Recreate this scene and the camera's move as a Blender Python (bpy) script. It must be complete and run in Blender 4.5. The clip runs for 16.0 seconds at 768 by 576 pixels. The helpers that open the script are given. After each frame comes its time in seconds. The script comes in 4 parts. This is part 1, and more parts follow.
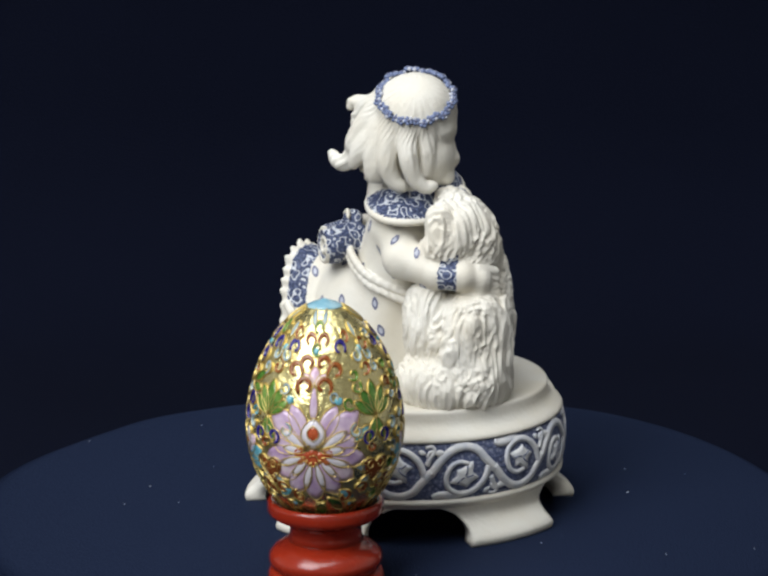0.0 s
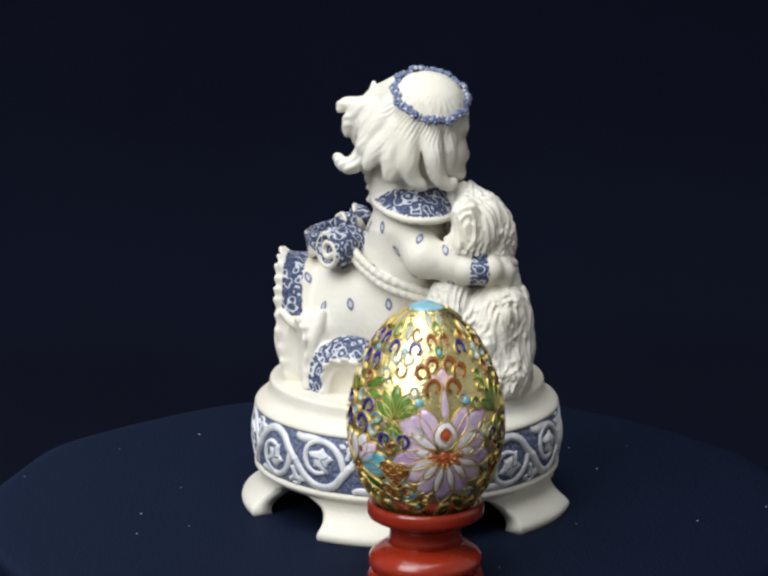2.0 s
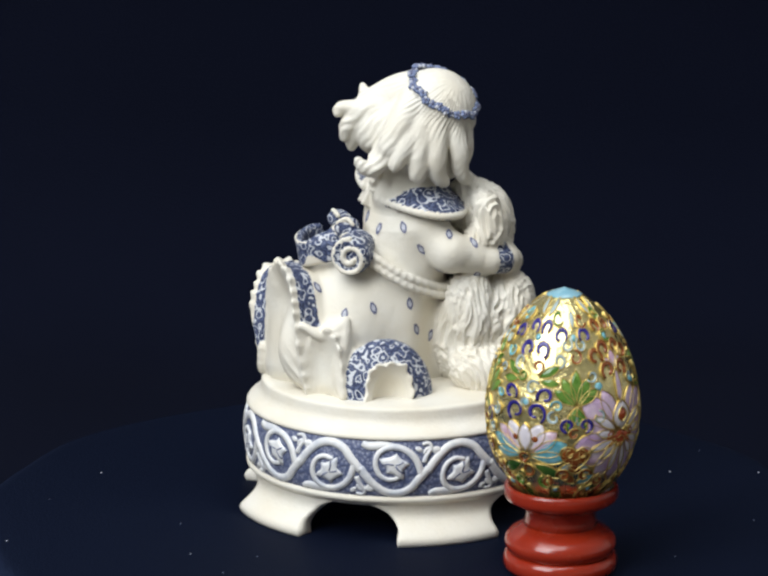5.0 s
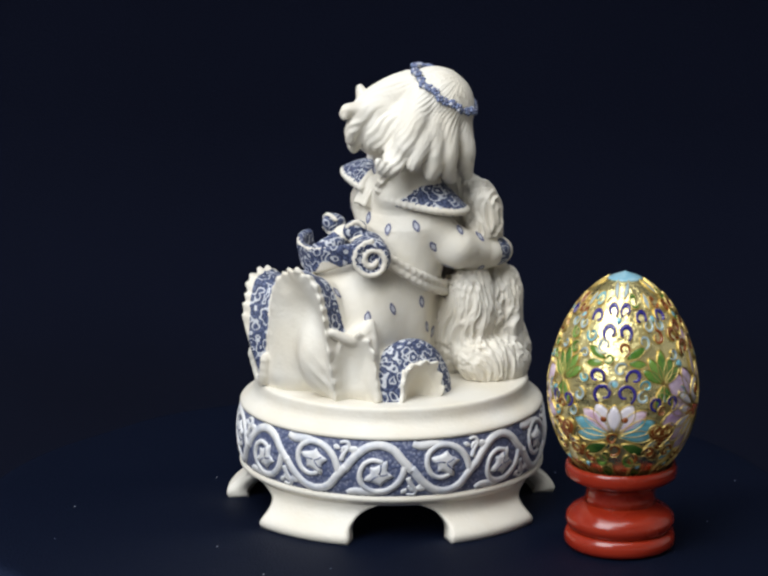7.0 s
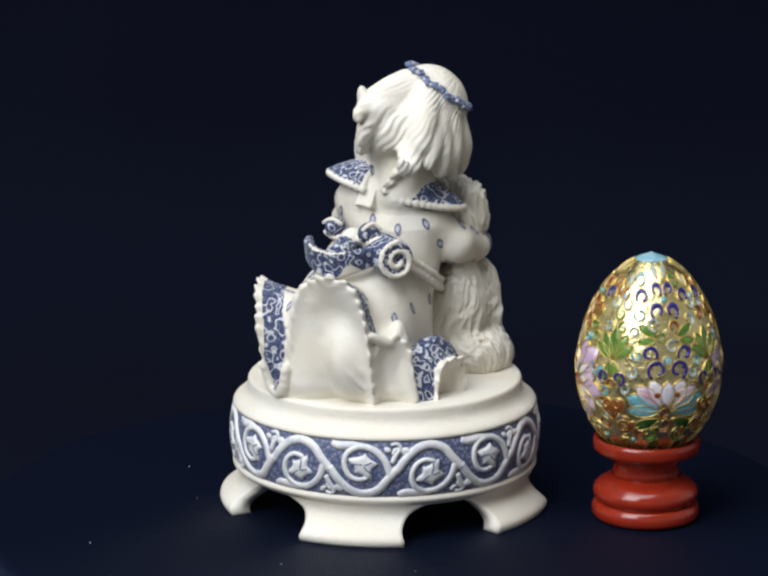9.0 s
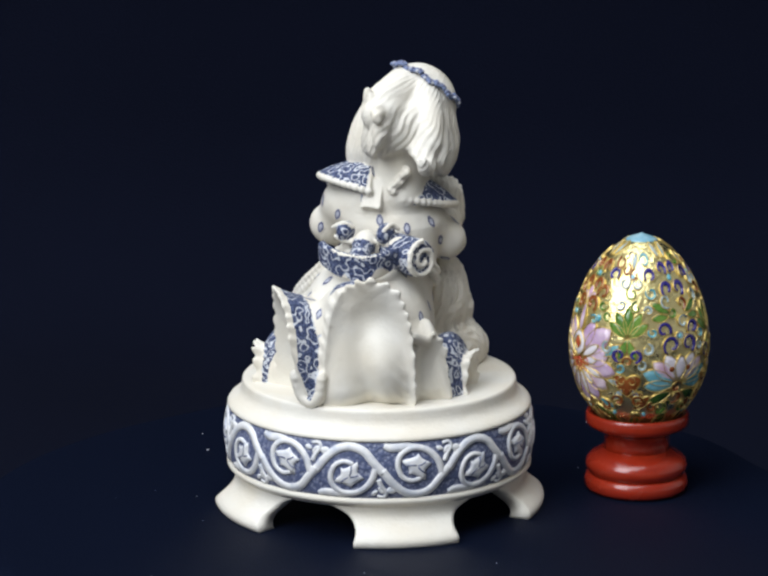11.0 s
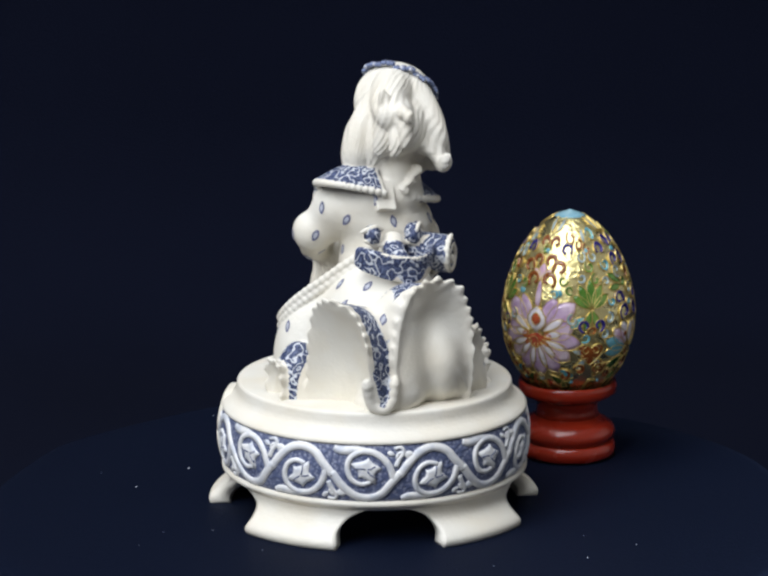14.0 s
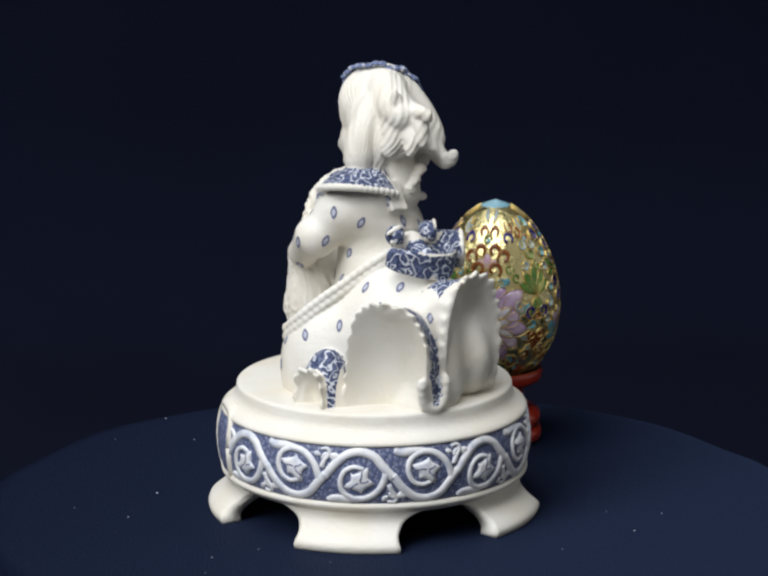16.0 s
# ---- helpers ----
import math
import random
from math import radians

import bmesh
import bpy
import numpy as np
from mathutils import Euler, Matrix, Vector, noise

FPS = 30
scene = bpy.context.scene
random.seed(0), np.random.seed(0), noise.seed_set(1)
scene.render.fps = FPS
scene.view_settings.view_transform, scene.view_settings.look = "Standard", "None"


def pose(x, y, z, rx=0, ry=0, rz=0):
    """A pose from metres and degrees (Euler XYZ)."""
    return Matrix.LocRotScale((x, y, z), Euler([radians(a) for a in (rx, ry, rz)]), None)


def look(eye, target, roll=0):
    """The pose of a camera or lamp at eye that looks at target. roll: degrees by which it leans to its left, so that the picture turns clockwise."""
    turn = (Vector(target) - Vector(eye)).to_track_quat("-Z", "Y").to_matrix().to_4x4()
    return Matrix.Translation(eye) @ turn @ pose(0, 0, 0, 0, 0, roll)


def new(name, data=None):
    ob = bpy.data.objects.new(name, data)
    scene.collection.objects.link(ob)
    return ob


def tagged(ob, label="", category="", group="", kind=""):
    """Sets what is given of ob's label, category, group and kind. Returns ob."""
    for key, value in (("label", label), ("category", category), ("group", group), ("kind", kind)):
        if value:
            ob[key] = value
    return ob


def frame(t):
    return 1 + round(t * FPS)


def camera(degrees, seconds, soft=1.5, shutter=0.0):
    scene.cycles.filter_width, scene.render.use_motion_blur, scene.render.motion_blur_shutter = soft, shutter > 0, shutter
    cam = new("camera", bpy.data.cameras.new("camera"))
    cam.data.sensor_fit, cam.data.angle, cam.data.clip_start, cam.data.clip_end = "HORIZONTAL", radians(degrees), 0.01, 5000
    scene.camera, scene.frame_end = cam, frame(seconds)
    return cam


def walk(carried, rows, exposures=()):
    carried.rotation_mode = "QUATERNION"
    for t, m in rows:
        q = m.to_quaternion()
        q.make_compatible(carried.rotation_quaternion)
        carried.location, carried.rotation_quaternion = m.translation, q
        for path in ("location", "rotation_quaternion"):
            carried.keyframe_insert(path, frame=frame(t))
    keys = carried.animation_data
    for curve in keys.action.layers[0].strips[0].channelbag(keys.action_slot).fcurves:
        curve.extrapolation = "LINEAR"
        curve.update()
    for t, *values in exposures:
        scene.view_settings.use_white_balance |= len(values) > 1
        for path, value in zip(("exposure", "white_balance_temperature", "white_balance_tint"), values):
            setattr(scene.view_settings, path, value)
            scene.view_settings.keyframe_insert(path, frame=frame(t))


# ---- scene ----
MM = 0.001

# ---- camera: stands still before the turntable ----
cam = camera(17.9, 16.0, soft=2.6)
EYE = pose(0, -0.755, 0.2415, 90 - 12.76, 0, 0.217)
walk(cam, [(0, EYE), (16, EYE)], [(0, 0.03, 6360, 11), (4.2, 0.08, 6430, 10), (8, 0.0, 6400, 12), (12, 0.08, 6150, 12), (16, 0.0, 6280, 13)])


def turned(t):
    """Degrees by which the turntable has turned at t seconds."""
    return math.degrees(0.17831 * t + 0.000311 * t * t)


# ---- light: ceiling lamps in front of the table, in a closed room ----
world = bpy.data.worlds.new("room_air")
world.use_nodes = True
world.node_tree.nodes["Background"].inputs[0].default_value = (0.02, 0.02, 0.022, 1)
scene.world = world


def area_lamp(name, eye, target, size, size_y, watts, colour):
    data = bpy.data.lights.new(name, "AREA")
    data.shape, data.size, data.size_y, data.energy, data.color = "RECTANGLE", size, size_y, watts, colour
    ob = new(name, data)
    ob.matrix_world = look(eye, target)
    return ob


area_lamp("ceiling_light", (-0.25, -0.45, 1.50), (0, 0, 0.06), 1.2, 1.2, 18.5, (0.96, 0.985, 1.0))
area_lamp("desk_light", (-0.72, -0.88, 0.92), (0, 0, 0.06), 0.8, 0.8, 15, (0.95, 0.98, 1.0))


# ---- materials ----
class Nodes:
    """A short way to write node materials."""

    def __init__(self, name):
        self.m = bpy.data.materials.new(name)
        self.m.use_nodes = True
        self.t = self.m.node_tree
        self.b = self.t.nodes["Principled BSDF"]
        self.at = None

    def n(self, kind, **sets):
        nd = self.t.nodes.new(kind)
        for k, v in sets.items():
            if k in nd.inputs:
                nd.inputs[k].default_value = v
        return nd

    def l(self, a, b):
        self.t.links.new(a, b)

    def coords(self):
        if self.at is None:
            self.at = self.t.nodes.new("ShaderNodeTexCoord").outputs["Object"]
        return self.at

    def noise(self, scale, detail=3.0, distortion=0.0, rough=0.5):
        nd = self.n("ShaderNodeTexNoise", Scale=scale, Detail=detail, Distortion=distortion, Roughness=rough)
        self.l(self.coords(), nd.inputs["Vector"])
        return nd.outputs["Fac"]

    def ramp(self, fac, stops):
        nd = self.t.nodes.new("ShaderNodeValToRGB")
        r = nd.color_ramp
        while len(r.elements) < len(stops):
            r.elements.new(0.5)
        for e, (p, c) in zip(r.elements, stops):
            e.position, e.color = p, (*c, 1) if len(c) == 3 else c
        self.l(fac, nd.inputs["Fac"])
        return nd.outputs["Color"]

    def math(self, op, a, b=0.0):
        nd = self.t.nodes.new("ShaderNodeMath")
        nd.operation = op
        for i, v in enumerate((a, b)):
            if isinstance(v, (int, float)):
                nd.inputs[i].default_value = v
            else:
                self.l(v, nd.inputs[i])
        return nd.outputs[0]

    def mix(self, fac, a, b):
        nd = self.t.nodes.new("ShaderNodeMix")
        nd.data_type = "RGBA"
        for sock, v in ((nd.inputs[0], fac), (nd.inputs[6], a), (nd.inputs[7], b)):
            if isinstance(v, tuple):
                sock.default_value = (*v, 1)
            elif isinstance(v, (int, float)):
                sock.default_value = v
            else:
                self.l(v, sock)
        return nd.outputs[2]

    def attr(self, name):
        nd = self.t.nodes.new("ShaderNodeAttribute")
        nd.attribute_name = name
        return nd.outputs["Fac"]

    def bump(self, height, strength, distance):
        nd = self.n("ShaderNodeBump", Strength=strength, Distance=distance)
        self.l(height, nd.inputs["Height"])
        self.l(nd.outputs["Normal"], self.b.inputs["Normal"])

    def done(self, colour=None, rough=None, metal=0.0, **more):
        if isinstance(colour, tuple):
            self.b.inputs["Base Color"].default_value = (*colour, 1)
        elif colour is not None:
            self.l(colour, self.b.inputs["Base Color"])
        if isinstance(rough, (int, float)):
            self.b.inputs["Roughness"].default_value = rough
        elif rough is not None:
            self.l(rough, self.b.inputs["Roughness"])
        self.b.inputs["Metallic"].default_value = metal
        for k, v in more.items():
            self.b.inputs[k.replace("_", " ")].default_value = v
        return self.m


CREAM_A, CREAM_B = (0.78, 0.75, 0.665), (0.745, 0.69, 0.57)


def resin_material():
    k = Nodes("cream_resin")
    cream = k.ramp(k.noise(55, 4), [(0.3, CREAM_B), (0.62, CREAM_A)])
    fine = k.noise(900, 3)
    # painted scrolls: pale lines that wind round scattered centres on a navy ground
    cells = k.n("ShaderNodeTexVoronoi", Scale=310.0)
    k.l(k.coords(), cells.inputs["Vector"])
    wind = k.math("ADD", k.math("MULTIPLY", cells.outputs["Distance"], 1.9), k.math("MULTIPLY", k.noise(270, 1.5), 3.4))
    line = k.math("ABSOLUTE", k.math("SUBTRACT", k.math("FRACT", wind), 0.5))
    navy, mid, pale = (0.026, 0.037, 0.088), (0.115, 0.142, 0.245), (0.60, 0.62, 0.65)
    ground = k.mix(k.ramp(k.noise(1300, 2), [(0.42, (0, 0, 0)), (0.66, (1, 1, 1))]), navy, mid)
    mottled = k.mix(k.ramp(line, [(0.085, (1, 1, 1)), (0.16, (0, 0, 0))]), ground, pale)
    trim = k.ramp(k.attr("trim"), [(0.42, (0, 0, 0)), (0.58, (1, 1, 1))])
    k.bump(k.math("ADD", fine, k.noise(330, 3)), 0.22, 0.0006)
    return k.done(k.mix(trim, cream, mottled), 0.55, Specular_IOR_Level=0.35)


def plain_cream():
    k = Nodes("cream_resin_smooth")
    c = k.ramp(k.noise(60, 4), [(0.3, CREAM_B), (0.62, CREAM_A)])
    k.bump(k.noise(500, 4), 0.3, 0.0006)
    return k.done(c, 0.5, Specular_IOR_Level=0.35)


def frieze_blue():
    k = Nodes("stippled_blue_glaze")
    v = k.n("ShaderNodeTexVoronoi", Scale=900.0)
    k.l(k.coords(), v.inputs["Vector"])
    c = k.ramp(v.outputs["Distance"], [(0.08, (0.40, 0.42, 0.52)), (0.55, (0.085, 0.104, 0.20))])
    k.bump(v.outputs["Distance"], 0.5, 0.0006)
    return k.done(k.mix(k.math("MULTIPLY", k.noise(120, 3), 0.6), c, (0.10, 0.13, 0.23)), 0.5)


def scroll_white():
    k = Nodes("pale_scroll_relief")
    c = k.ramp(k.noise(240, 4), [(0.30, (0.55, 0.58, 0.64)), (0.55, (0.78, 0.78, 0.77))])
    k.bump(k.noise(900, 3), 0.2, 0.0003)
    return k.done(c, 0.45)


def blue_paint(name, colour):
    k = Nodes(name)
    c = k.mix(k.noise(700, 2), colour, tuple(min(1, v * 2.2 + 0.02) for v in colour))
    return k.done(c, 0.5)


def cloth(name, colour, nap=0.0):
    k = Nodes(name)
    if nap:
        # the woven nap lies along one thread direction
        way = k.n("ShaderNodeVectorTransform")
        way.vector_type, way.convert_from, way.convert_to = "VECTOR", "OBJECT", "WORLD"
        way.inputs[0].default_value = (0.22, 0.97, 0)
        k.l(way.outputs[0], k.b.inputs["Tangent"])
        k.b.inputs["Anisotropic"].default_value = 0.95
        k.b.inputs["Specular Tint"].default_value = (0.32, 0.48, 1.0, 1)
    fine = k.noise(1400, 2)
    c = k.mix(k.noise(9, 4), colour, tuple(v * 1.6 for v in colour))
    c = k.mix(k.math("MULTIPLY", fine, 0.5), c, tuple(v * 2.0 for v in colour))
    k.bump(fine, 0.5, 0.0006)
    return k.done(c, 0.72 if nap else 0.95, Specular_IOR_Level=nap or 0.08)


def gold():
    k = Nodes("hammered_gold_foil")
    v = k.n("ShaderNodeTexVoronoi", Scale=210.0)
    k.l(k.coords(), v.inputs["Vector"])
    h = k.math("ADD", v.outputs["Distance"], k.noise(700, 3))
    k.bump(h, 0.5, 0.0008)
    c = k.mix(k.noise(110, 4), (0.94, 0.83, 0.41), (0.86, 0.73, 0.30))
    return k.done(c, k.ramp(k.noise(240, 3), [(0.3, (0.20,) * 3), (0.7, (0.36,) * 3)]), 0.93, Coat_Weight=1.0, Coat_Roughness=0.12)


def wire_gold():
    return Nodes("gilt_wire").done((0.62, 0.47, 0.16), 0.45, 0.85)


def enamel(name, a, b, scale=260):
    k = Nodes(name)
    c = k.mix(k.ramp(k.noise(scale, 3), [(0.35, (0, 0, 0)), (0.65, (1, 1, 1))]), a, b)
    k.bump(k.noise(500, 2), 0.12, 0.0004)
    return k.done(c, 0.16, Coat_Weight=0.3)


def lacquer():
    k = Nodes("red_lacquered_wood")
    g = k.n("ShaderNodeTexNoise", Scale=60.0, Detail=4.0)
    m = k.n("ShaderNodeMapping")
    m.inputs["Scale"].default_value = (1, 1, 9)
    k.l(k.coords(), m.inputs["Vector"])
    k.l(m.outputs[0], g.inputs["Vector"])
    c = k.mix(g.outputs["Fac"], (0.22, 0.012, 0.005), (0.38, 0.034, 0.010))
    k.bump(k.noise(180, 3), 0.22, 0.0008)
    return k.done(c, k.ramp(k.noise(90, 3), [(0.3, (0.15,) * 3), (0.7, (0.32,) * 3)]), Coat_Weight=0.3, Coat_Roughness=0.12)


def wall_paint():
    k = Nodes("plain_wall_paint")
    c = k.mix(k.noise(2, 4), (0.76, 0.75, 0.73), (0.82, 0.81, 0.79))
    return k.done(c, 0.8)


RESIN, CREAM, BLUE_BAND, SCROLL = resin_material(), plain_cream(), frieze_blue(), scroll_white()
SPOT_DARK, SPOT_LIGHT = blue_paint("slate_blue_outline", (0.085, 0.09, 0.145)), blue_paint("pale_blue_fill", (0.30, 0.31, 0.35))
FLOWER_BLUE = blue_paint("wreath_blue", (0.10, 0.125, 0.21))
TABLE_CLOTH, BACK_CLOTH = cloth("navy_table_cloth", (0.0025, 0.0038, 0.0094), 0.25), cloth("navy_backdrop_cloth", (0.0020, 0.0029, 0.0082))
GOLD, WIRE, LACQUER, WALL = gold(), wire_gold(), lacquer(), wall_paint()
PINK = enamel("pink_enamel", (0.62, 0.40, 0.52), (0.78, 0.66, 0.70))
MAUVE = enamel("mauve_enamel", (0.46, 0.30, 0.48), (0.66, 0.52, 0.62))
WHITE_EN = enamel("white_enamel", (0.80, 0.74, 0.74), (0.70, 0.66, 0.72))
RED_EN = enamel("brick_red_enamel", (0.36, 0.05, 0.02), (0.48, 0.10, 0.03))
BROWN_EN = enamel("amber_brown_enamel", (0.20, 0.05, 0.012), (0.30, 0.09, 0.02))
BLUE_EN = enamel("cobalt_enamel", (0.022, 0.018, 0.16), (0.04, 0.03, 0.24))
GREEN_EN = enamel("leaf_green_enamel", (0.05, 0.15, 0.015), (0.16, 0.28, 0.05))
DARK_GREEN = enamel("deep_green_enamel", (0.02, 0.07, 0.012), (0.06, 0.13, 0.02))
CAP_EN = enamel("pale_turquoise_enamel", (0.20, 0.42, 0.52), (0.36, 0.56, 0.62))
TURQ = enamel("turquoise_enamel", (0.09, 0.34, 0.42), (0.22, 0.48, 0.55))
GREY_EN = enamel("grey_blue_enamel", (0.28, 0.38, 0.42), (0.40, 0.48, 0.48))


# ---- building helpers ----
def mesh_of(name, bm, mats, smooth=True):
    me = bpy.data.meshes.new(name)
    bm.normal_update()
    bm.to_mesh(me)
    bm.free()
    for m in mats if isinstance(mats, (list, tuple)) else [mats]:
        me.materials.append(m)
    if smooth:
        me.shade_smooth()
    return me


def part(name, bm, material, parent, label="", smooth=True):
    ob = new(name, mesh_of(name, bm, material, smooth))
    ob.parent = parent
    return tagged(ob, label)


def thing(name, label, category, at=(0, 0, 0), kind=""):
    ob = new(name)
    ob.empty_display_size = 0.02
    ob.location = at
    return tagged(ob, label, category, kind=kind)


def lathe(bm, profile, steps, start=0.0, sweep=360.0, wobble=None):
    """Turns a profile of (radius, height) in mm about z."""
    rings = []
    full = abs(sweep - 360) < 1e-6
    for i in range(steps if full else steps + 1):
        a = radians(start + sweep * i / steps)
        ring = []
        for r, z in profile:
            if wobble:
                r, z = wobble(a, r, z)
            ring.append(bm.verts.new((r * MM * math.cos(a), r * MM * math.sin(a), z * MM)))
        rings.append(ring)
    for i in range(len(rings) if full else len(rings) - 1):
        A, B = rings[i], rings[(i + 1) % len(rings)]
        for j in range(len(profile) - 1):
            if profile[j][0] < 1e-6 and profile[j + 1][0] < 1e-6:
                continue
            bm.faces.new((A[j], B[j], B[j + 1], A[j + 1]))
    return rings


def spline(points, steps=6):
    """A smooth line through the points."""
    P = [Vector(p) for p in points]
    P = [P[0] * 2 - P[1]] + P + [P[-1] * 2 - P[-2]]
    out = []
    for i in range(1, len(P) - 2):
        a, b, c, d = P[i - 1:i + 3]
        for s in range(steps):
            u = s / steps
            out.append(0.5 * (2 * b + (c - a) * u + (2 * a - 5 * b + 4 * c - d) * u * u + (3 * b - a - 3 * c + d) * u ** 3))
    return out + [P[-2]]


def ribbon(bm, line, widths, height, surf, sunk=0.3):
    """A raised, rounded strip along a flat line (mm), laid on a surface by surf(a, b, lift)."""
    n = len(line)
    rows = []
    for i, p in enumerate(line):
        d = line[min(i + 1, n - 1)] - line[max(i - 1, 0)]
        d = d.normalized() if d.length > 1e-9 else Vector((1, 0))
        s = Vector((-d.y, d.x))
        u = i / (n - 1)
        w = widths(u) if callable(widths) else widths
        row = []
        for k, h in ((-0.5, -sunk), (-0.41, height * 0.85), (0, height), (0.41, height * 0.85), (0.5, -sunk)):
            q = p + s * (w * k)
            row.append(bm.verts.new(surf(q.x, q.y, h)))
        rows.append(row)
    for A, B in zip(rows, rows[1:]):
        for j in range(4):
            bm.faces.new((A[j], A[j + 1], B[j + 1], B[j]))
    bm.faces.new(rows[0][::-1])
    bm.faces.new(rows[-1])


def leaf_outline(c, angle, length, width, tip=0.55, n=7, notch=0.0):
    """The outline of a petal from its foot c along angle (degrees)."""
    a = radians(angle)
    d, s = Vector((math.cos(a), math.sin(a))), Vector((-math.sin(a), math.cos(a)))
    up, down = [], []
    for i in range(n + 1):
        u = i / n
        w = width * 0.5 * math.sin(math.pi * u ** (0.6 + tip)) ** 0.75 if 0 < u < 1 else 0
        up.append(Vector(c) + d * (length * u) + s * w)
        down.append(Vector(c) + d * (length * u) - s * w)
    return up + down[-2:0:-1]


def pad(bm, outline, height, surf, sunk=0.3):
    """A low cushion with the given flat outline, on a surface."""
    mid = sum(outline, Vector((0, 0))) / len(outline)
    low = [bm.verts.new(surf(p.x, p.y, -sunk)) for p in outline]
    edge = [bm.verts.new(surf(p.x, p.y, height * 0.6)) for p in outline]
    inner = [bm.verts.new(surf(*(mid + (p - mid) * 0.62), height)) for p in outline]
    top = bm.verts.new(surf(mid.x, mid.y, height * 0.9))
    n = len(outline)
    for i in range(n):
        j = (i + 1) % n
        bm.faces.new((low[i], low[j], edge[j], edge[i]))
        bm.faces.new((edge[i], edge[j], inner[j], inner[i]))
        bm.faces.new((inner[i], inner[j], top))


# ---- the room, the backdrop and the turntable ----
def slab(name, x0, x1, y0, y1, z0, z1, material):
    bm = bmesh.new()
    bmesh.ops.create_cube(bm, size=1)
    for v in bm.verts:
        v.co = ((x0 + x1) / 2 + v.co.x * (x1 - x0), (y0 + y1) / 2 + v.co.y * (y1 - y0), (z0 + z1) / 2 + v.co.z * (z1 - z0))
    return tagged(new(name, mesh_of(name, bm, material, False)), kind="structure")


slab("floor", -2.1, 2.1, -2.6, 1.6, -0.80, -0.75, WALL)
slab("ceiling", -2.1, 2.1, -2.6, 1.6, 1.70, 1.75, WALL)
slab("wall_north", -2.1, 2.1, 1.5, 1.6, -0.75, 1.70, WALL)
slab("wall_south", -2.1, 2.1, -2.6, -2.5, -0.75, 1.70, WALL)
slab("wall_east", 2.0, 2.1, -2.5, 1.5, -0.75, 1.70, WALL)
slab("wall_west", -2.1, -2.0, -2.5, 1.5, -0.75, 1.70, WALL)


def backdrop():
    bm = bmesh.new()
    rows = []
    for j in range(40):
        v = j / 39
        if v < 0.45:
            y, z = -0.55 + 0.95 * v / 0.45, -0.06
        elif v < 0.6:
            a = (v - 0.45) / 0.15 * math.pi / 2
            y, z = 0.40 + 0.12 * math.sin(a), 0.06 - 0.12 * math.cos(a)
        else:
            y, z = 0.52, 0.06 + 1.2 * (v - 0.6) / 0.4
        row = []
        for i in range(90):
            x = -0.95 + 1.9 * i / 89
            fold = 0.006 * math.sin(x * 11 + 1.3 * math.sin(x * 5)) * max(0, (v - 0.5) * 2)
            row.append(bm.verts.new((x, y + fold, z)))
        rows.append(row)
    for A, B in zip(rows, rows[1:]):
        for i in range(89):
            bm.faces.new((A[i], A[i + 1], B[i + 1], B[i]))
    ob = new("backdrop", mesh_of("backdrop", bm, BACK_CLOTH))
    mod = ob.modifiers.new("thickness", "SOLIDIFY")
    mod.thickness, mod.offset = 0.002, -1
    return tagged(ob, "dark navy cloth backdrop hanging in soft folds", "backdrop", kind="structure")


backdrop()


def display_table():
    ob = thing("display_table", "plain dark table under the navy cloth", "table", (0, 0, -0.75))
    bm = bmesh.new()
    bmesh.ops.create_cube(bm, size=1, matrix=Matrix.Translation((0, 0, 0.67)) @ Matrix.Diagonal((1.7, 1.0, 0.03, 1)))
    part("tabletop", bm, LACQUER, ob, smooth=False)
    for x in (-0.78, 0.78):
        for y in (-0.44, 0.44):
            bm = bmesh.new()
            bmesh.ops.create_cube(bm, size=1, matrix=Matrix.Translation((x, y, 0.328)) @ Matrix.Diagonal((0.06, 0.06, 0.655, 1)))
            part("leg", bm, LACQUER, ob, smooth=False)


display_table()


def turntable():
    ob = thing("turntable", "round turntable covered with dark navy cloth", "turntable")
    bm = bmesh.new()
    prof = [(0, 0)] + [(r, 0) for r in range(8, 129, 8)]
    prof += [(130.5, -0.2), (132.5, -0.9), (134, -2.2), (135, -4.5), (135.6, -8), (136, -20), (137, -38), (139, -57.5)]

    def sag(a, r, z):
        n1 = noise.noise((math.cos(a) * 2, math.sin(a) * 2, r * 0.02))
        f = max(0, (r - 128) / 10)
        return r + f * 3 * math.sin(a * 9 + 2 * n1), z - (0.25 + 0.25 * n1) * max(0, min(1, (r - 60) / 20))

    lathe(bm, prof, 144, wobble=sag)
    part("cloth_cover", bm, TABLE_CLOTH, ob)
    rnd = random.Random(4)
    bm = bmesh.new()
    for i in range(22):
        a, r = rnd.uniform(0, 6.283), rnd.uniform(56, 130)
        s = rnd.uniform(0.10, 0.24) * MM
        m = Matrix.Translation((r * MM * math.cos(a), r * MM * math.sin(a), 0.0001)) @ Matrix.Rotation(a * 3, 4, "Z") @ Matrix.Diagonal((s * rnd.uniform(1, 2.5), s, s, 1))
        bmesh.ops.create_icosphere(bm, subdivisions=1, radius=1, matrix=m)
    lint = part("lint", bm, SPOT_LIGHT, ob, "tiny pale specks of lint")
    lint["kind"] = "stuff"
    return ob


TURNTABLE = turntable()

# ---- the plinth ----
FEET = (-124.0, -51.5, 20.5, 93.0, 165.2)


